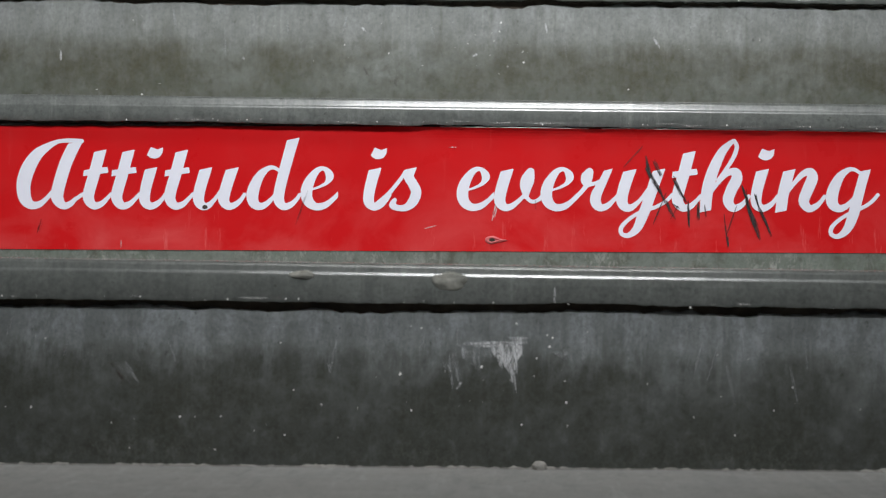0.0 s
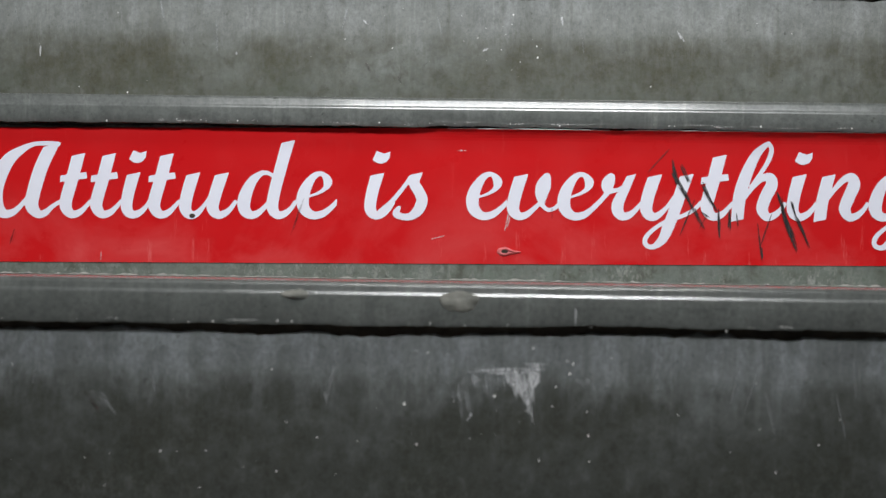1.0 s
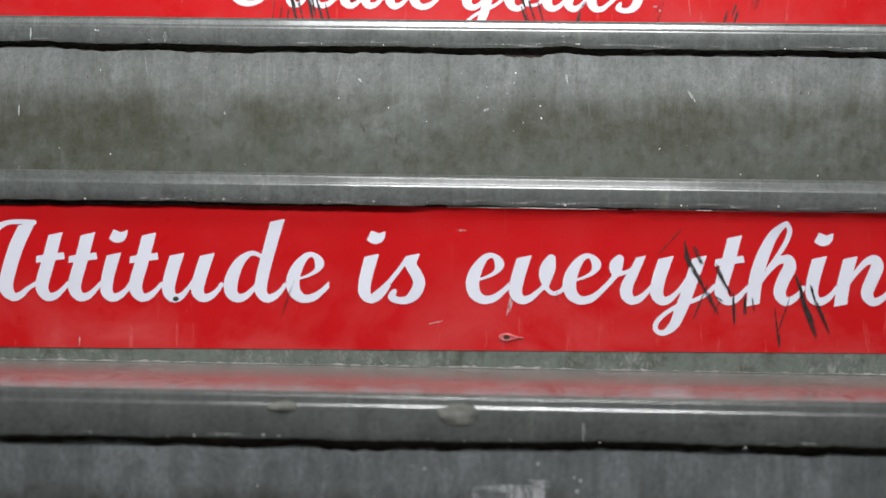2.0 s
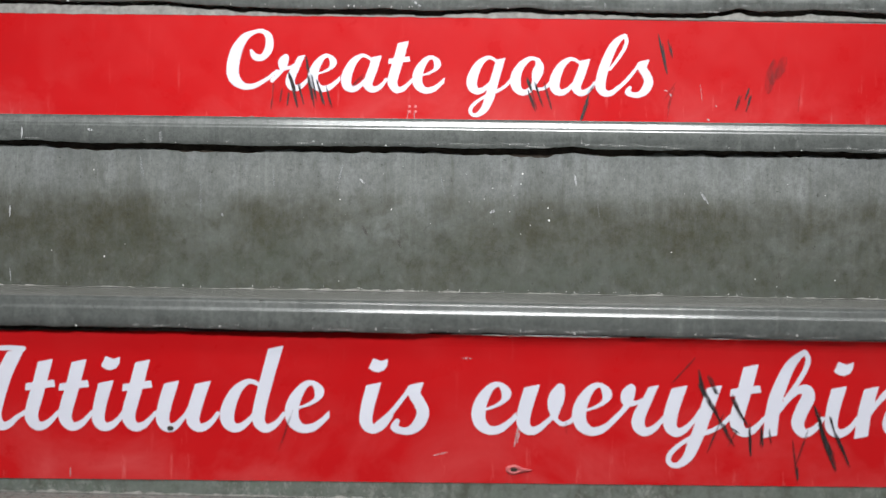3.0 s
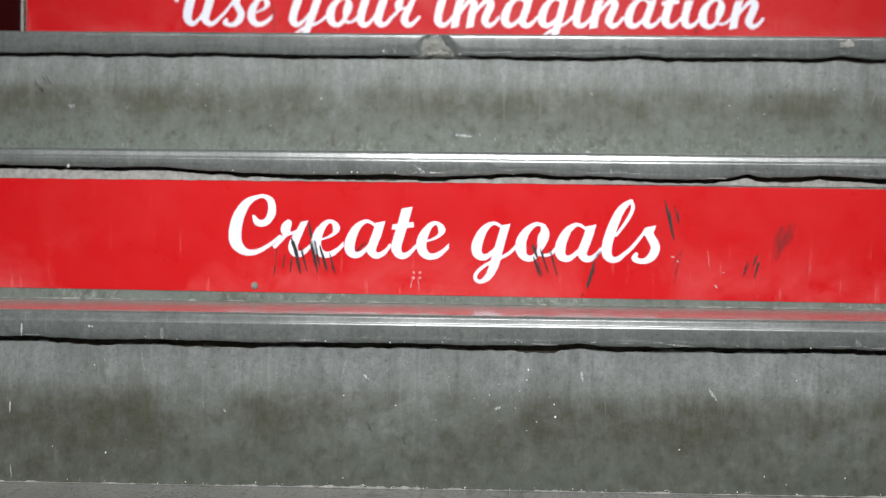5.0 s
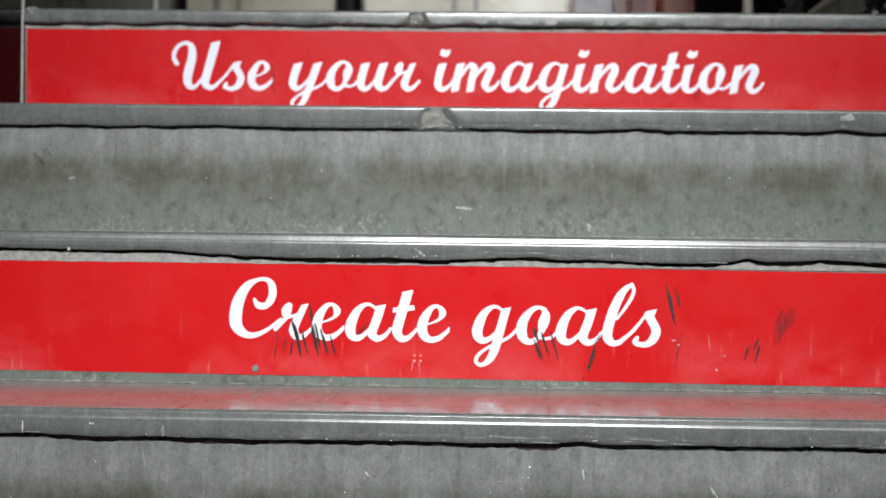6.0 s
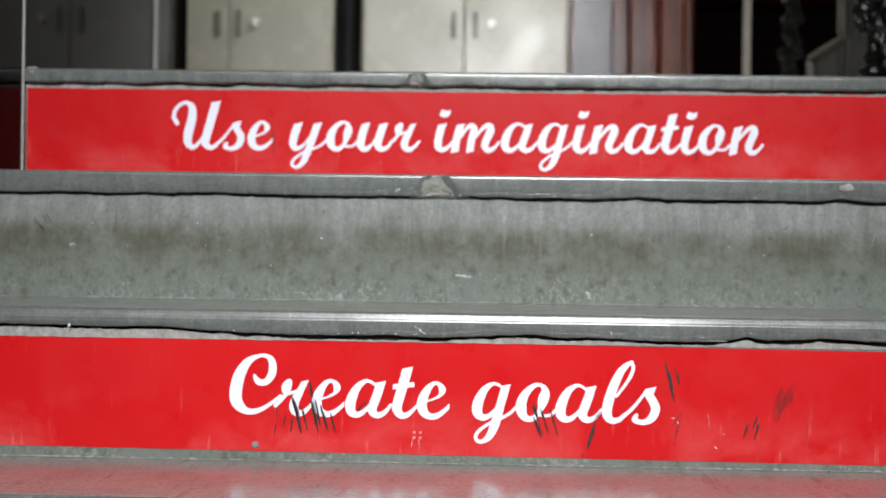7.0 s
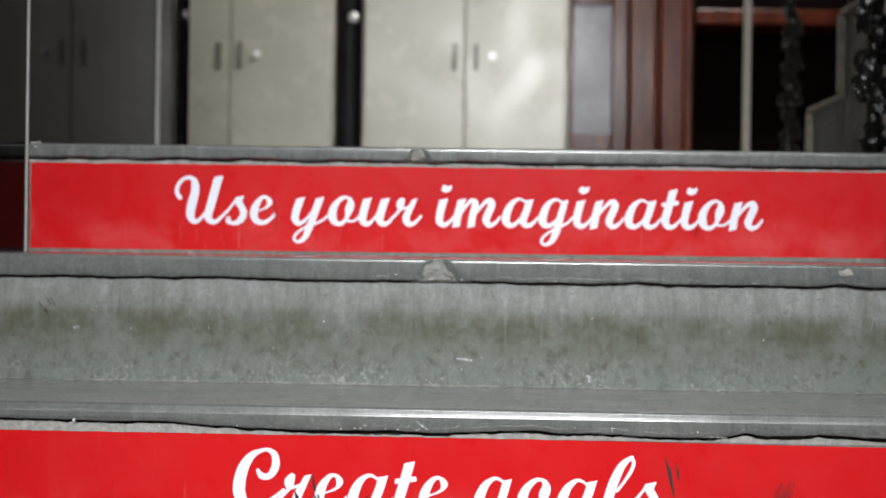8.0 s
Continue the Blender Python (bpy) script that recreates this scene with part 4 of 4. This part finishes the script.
rubs(two, [(0.3831, 0.0484, 0.3876, 0.0484, 0.0013), (0.4243, 0.0569, 0.4280, 0.0314, 0.0008), (0.4340, 0.0174, 0.4366, 0.0143, 0.0032), (0.4413, 0.0316, 0.4439, 0.0317, 0.0019), (0.0965, 0.0193, 0.0980, 0.0039, 0.0011),
           (0.0900, 0.0211, 0.0883, 0.0082, 0.0009), (0.3902, 0.0447, 0.3921, 0.0421, 0.0019)], white_smear, PALE)
rubs(three, [(-0.1560, 0.0765, -0.1500, 0.0295, 0.0033), (0.4670, 0.0445, 0.4640, 0.0275, 0.0042)], faint_rub, FAINT)

# a torn blister with a dark hole, a chip in a letter, a screw head and four pale dots
def blister():
    """A torn bubble of vinyl, drawn out to a point, its middle open."""
    bm = bmesh.new()
    rings = []
    for r, lift in ((0.0, 0.0), (0.38, 0.0006), (0.62, 0.0026), (0.85, 0.0016), (1.0, 0.0)):
        ring = []
        for i in range(28):
            a = 2 * math.pi * i / 28
            q = r * (1 + 0.18 * noise.noise(Vector((math.cos(a) * 1.5, math.sin(a) * 1.5, 4.2))))
            ring.append(bm.verts.new((0.0078 * q * math.cos(a) * (1 + 0.75 * max(0, math.cos(a)) ** 3), -lift * (1 + 0.5 * noise.noise(Vector((a, r * 3, 2)))), 0.0044 * q * math.sin(a) * (1 - 0.55 * max(0, math.cos(a))))))
        rings.append(ring)
    for a, b in zip(rings[1:], rings[2:]):
        for i in range(28):
            bm.faces.new((a[i], a[(i + 1) % 28], b[(i + 1) % 28], b[i]))
    bm.faces.new(rings[1])
    bmesh.ops.delete(bm, geom=rings[0], context="VERTS")
    return bm


smooth(part("torn_blister", blister(), pink_vinyl, one, "torn pink blister in the vinyl", at=(0.2175, -0.0012, 0.0112)), 70)
part("hole", turned([(0.0036, 0.0), (0.0036, 0.0008), (0.0030, 0.0011)], 14), grime, one, "dark hole", at=(0, 0, 0)).matrix_basis = Matrix.Translation((0.2165, -0.0012, 0.0114)) @ pose(0, 0, 0, 90, 0, 0) @ Matrix.Diagonal((1.0, 0.45, 1.0, 1))
part("chip", turned([(0.0030, 0.0), (0.0024, 0.0012)], 7), grime, one, "dark chip through the vinyl").matrix_basis = Matrix.Translation((-0.070, -0.0014, 0.0430)) @ pose(0, 0, 0, 90, 0, 0) @ Matrix.Diagonal((1.0, 0.75, 1.0, 1))
part("screw_head", turned([(0.0044, 0.0), (0.0042, 0.0012), (0.0026, 0.0026), (0.0005, 0.003)], 14), worn_stone, two, "small steel screw head").matrix_basis = Matrix.Translation((-0.091, -0.0009, 0.0070)) @ pose(0, 0, 0, 90, 0, 0)
dots = bmesh.new()
for dx, dz in ((-0.0035, 0.003), (0.0035, 0.003), (-0.0035, -0.003), (0.0035, -0.003)):
    bmesh.ops.create_circle(dots, cap_ends=True, segments=9, radius=0.0017, matrix=Matrix.Translation((dx, 0, dz)) @ pose(0, 0, 0, 90, 0, 0))
part("pale_dots", dots, pink_vinyl, two, "four pale rubbed dots", at=(0.095, -0.0018, 0.0225))

# ---- steel cabinets in the hall ----
def steel_cabinet(x0, x1, y):
    w = x1 - x0
    ob = thing("steel_cabinet", ((x0 + x1) / 2, y, LANDING), "grey-beige enamelled steel two-door cabinet, closed, against the hall wall", "cabinet", "steel cabinets")
    part("body", box(-w / 2, 0.02, 0.08, w / 2, 0.38, 1.9, 0.006), steel_paint, ob)
    for s in (-1, 1):
        a, b = (-w / 2 + 0.012, -0.002) if s < 0 else (0.002, w / 2 - 0.012)
        door = part("door", box(a, 0.0, 0.12, b, 0.0195, 1.87, 0.004), steel_paint, ob)
        part("handle", box(s * 0.036 - 0.008, -0.012, 0.432, s * 0.036 + 0.008, -0.0005, 0.520, 0.004), dark_slot, door, "dark recessed handle")
    part("lock", tube([(0.092, -0.02, 0.480), (0.092, -0.006, 0.480), (0.092, 0.001, 0.480)], [0.012, 0.014, 0.014], 14), chrome, ob, "bright round lock")
    for s in (-1, 1):
        for y0 in (0.03, 0.33):
            part("foot", box(s * (w / 2 - 0.04) - 0.02, y0, 0.0, s * (w / 2 - 0.04) + 0.02, y0 + 0.04, 0.08), dark_slot, ob)
    return ob


steel_cabinet(-1.115, -0.416, 4.4)
steel_cabinet(-0.321, 0.377, 4.4)
pipe = thing("black_pipe", (-0.3685, 4.5, LANDING), "thick black upright pipe with an added glint piece, between the cabinets", "pipe")
part("shaft", turned([(0.041, 0.0), (0.041, 2.8)], 28), black_gloss, pipe)
for h in (0.02, 1.3):
    part("collar", turned([(0.0412, h), (0.046, h + 0.004), (0.046, h + 0.026), (0.0412, h + 0.03)], 28), black_gloss, pipe)
# added chrome piece that stands in for a round glint on the pipe
part("knob", turned([(0.008, 0.0), (0.008, 0.012), (0.016, 0.016), (0.019, 0.026), (0.016, 0.035), (0.007, 0.040)], 18), chrome, pipe, "bright metal piece added as the pipe's glint").matrix_basis = Matrix.Translation((0.016, -0.037, 0.612)) @ pose(0, 0, 0, 90, 0, 0)

# ---- mahogany cupboard ----
wood = thing("wooden_cupboard", (0.69, 4.38, LANDING), "dark red mahogany cupboard with a glazed door", "cupboard")
part("body", box(-0.3, 0.04, 0.0, 0.1, 0.4, 2.0, 0.006), mahogany, wood)
part("plinth", box(-0.305, 0.0, 0.0, 0.92, 0.4, 0.09, 0.004), mahogany, wood)
part("top", box(-0.31, 0.0, 2.0, 0.93, 0.4, 2.04, 0.006), mahogany, wood)
part("side", box(0.89, 0.04, 0.09, 0.92, 0.4, 2.0, 0.004), mahogany, wood)
# the open niche's shade, put into a black back and inner side
part("back", box(0.1, 0.38, 0.09, 0.889, 0.4, 2.0), shade_black, wood)
part("back", box(0.1005, 0.06, 0.09, 0.11, 0.379, 2.0), shade_black, wood)
for z in (0.60, 1.12, 1.6):
    part("shelf", box(0.111, 0.05, z, 0.889, 0.379, z + 0.05, 0.004), mahogany, wood)
door = part("door", box(-0.312, 0.012, 0.1, -0.2995, 0.0395, 1.99, 0.003), mahogany, wood)
part("stile", box(-0.172, 0.008, 0.1, -0.118, 0.0395, 1.99, 0.006), mahogany, door)
part("rail", box(-0.299, 0.01, 0.1, -0.1725, 0.0395, 0.222, 0.005), mahogany, door)
part("rail", box(-0.299, 0.01, 0.655, -0.1725, 0.0395, 0.70, 0.005), mahogany, door)
part("pilaster", box(-0.117, -0.006, 0.09, -0.02, 0.0395, 1.99, 0.012), mahogany, wood)
part("pilaster", box(-0.016, 0.004, 0.09, 0.075, 0.0395, 1.99, 0.014), mahogany, wood)
pale_glass = simple_material("milky_glass", (0.13, 0.123, 0.145), (0.22, 0.21, 0.24), 3, 0.28, spec=0.5)
part("pane", box(-0.299, 0.022, 0.2225, -0.1725, 0.03, 0.6545), pale_glass, door, "milky glass pane")

# ---- the upper flight ----
upper = thing("upper_staircase", (1.35, 2.2, LANDING), "upper stair flight with pale stone edges and a dark painted side", "staircase", kind="structure")
for k in range(5):
    y1, z1 = -0.34 * k, 0.150 + 0.158 * k
    part("step_core", box(-0.535, y1 - 0.34, 0.0, 0.55, y1 - 0.012, z1 - 0.013), cheek if k < 2 else plaster, upper)
    part("tread", box(-0.545, y1 - 0.36, z1 - 0.012, 0.56, y1 + 0.012, z1, 0.003), beige_stone, upper)
    part("riser", box(-0.55, y1 - 0.011, 0.0 if k == 0 else z1 - 0.158, 0.56, y1 + 0.001, z1 - 0.013, 0.002), beige_stone, upper)

part("skirting", box(-0.541, -1.1, 0.0, -0.5355, -0.67, 0.07, 0.0015), plaster, upper, "pale skirting along the flight's side")

# ---- ironwork ----
def scroll(cx, cz, r, turns, start, flip, fat):
    pts, rad = [], []
    n = 26
    for i in range(n + 1):
        t = i / n
        a = start + flip * turns * 2 * math.pi * t
        q = r * (1 - 0.8 * t)
        pts.append((cx + q * math.cos(a), 0.004 * math.sin(3 * a), cz + q * math.sin(a)))
        rad.append(fat * (1 - 0.4 * t))
    return tube(pts, rad, 7)


def baluster(x, y, z, turn, tall, big):
    """Cast iron: a bar grown over with scrolls, knobs and leaves."""
    ob = thing("iron_baluster", (x, y, z), "ornate black cast-iron baluster with scrolls and leaves", "baluster", "iron balusters", rz=turn)
    part("stem", turned([(0.010 * big, 0), (0.010 * big, tall)], 12), iron, ob)
    part("base", turned([(r * big, h * big) for r, h in ((0.026, 0.0), (0.026, 0.008), (0.014, 0.014), (0.022, 0.024), (0.022, 0.03), (0.012, 0.038), (0.018, 0.046), (0.012, 0.055))], 16), iron, ob)
    step = 0.047 * big
    for i in range(9):
        dz, s = (0.095 * big) + i * step, (-1) ** i
        part("scroll", scroll(s * 0.012 * big, dz, (0.021 + 0.004 * math.sin(2.3 * i)) * big, 1.35, 1.2 * i, s, 0.0066 * big), iron, ob)
        knob = bmesh.new()
        bmesh.ops.create_icosphere(knob, subdivisions=3, radius=1.0)
        for v in knob.verts:
            q = 1 + 0.75 * noise.noise(v.co * 1.9 + Vector((i * 1.7, 0, 0))) + 0.25 * noise.noise(v.co * 4.5)
            v.co = Vector(((v.co.x * 0.011 * q - s * 0.019) * big, (v.co.y * 0.010 * q - 0.006) * big, v.co.z * 0.019 * q * big + dz + 0.012))
        smooth(part("leaf", knob, iron, ob), 60)
        boss = bmesh.new()
        bmesh.ops.create_icosphere(boss, subdivisions=3, radius=1.0)
        for v in boss.verts:
            q = 1 + 0.6 * noise.noise(v.co * 2.2 + Vector((0, i * 2.3, 4))) + 0.3 * noise.noise(v.co * 5.5 + Vector((i, 0, 0)))
            v.co = Vector(((v.co.x * 0.014 * q + s * 0.006) * big, (v.co.y * 0.010 * q - 0.011) * big, v.co.z * 0.022 * q * big + dz - 0.010))
        smooth(part("boss", boss, iron, ob), 60)
        if i % 2:
            part("knob", turned([(0.004 * big, -0.004), (0.009 * big, 0.0), (0.009 * big, 0.012 * big), (0.004 * big, 0.016 * big)], 12), iron, ob, at=(0.031 * big, -0.004, dz))
    for i in range(4):
        dz = (0.085 + 0.115 * i) * big
        part("collar", turned([(0.010 * big, dz - 0.009), (0.019 * big, dz - 0.004), (0.019 * big, dz + 0.004), (0.010 * big, dz + 0.009)], 14), iron, ob)
    return ob


baluster(0.765, 1.34, LANDING, 0, 0.9, 1.12)
baluster(0.848, 2.72, LANDING, 25, 0.9, 0.86)
single("pole", turned([(0.0105, 0), (0.0105, 2.88)], 14), pole_paint, "thin cream-painted upright pipe in the hall", "pipe", at=(0.777, 2.95, LANDING))
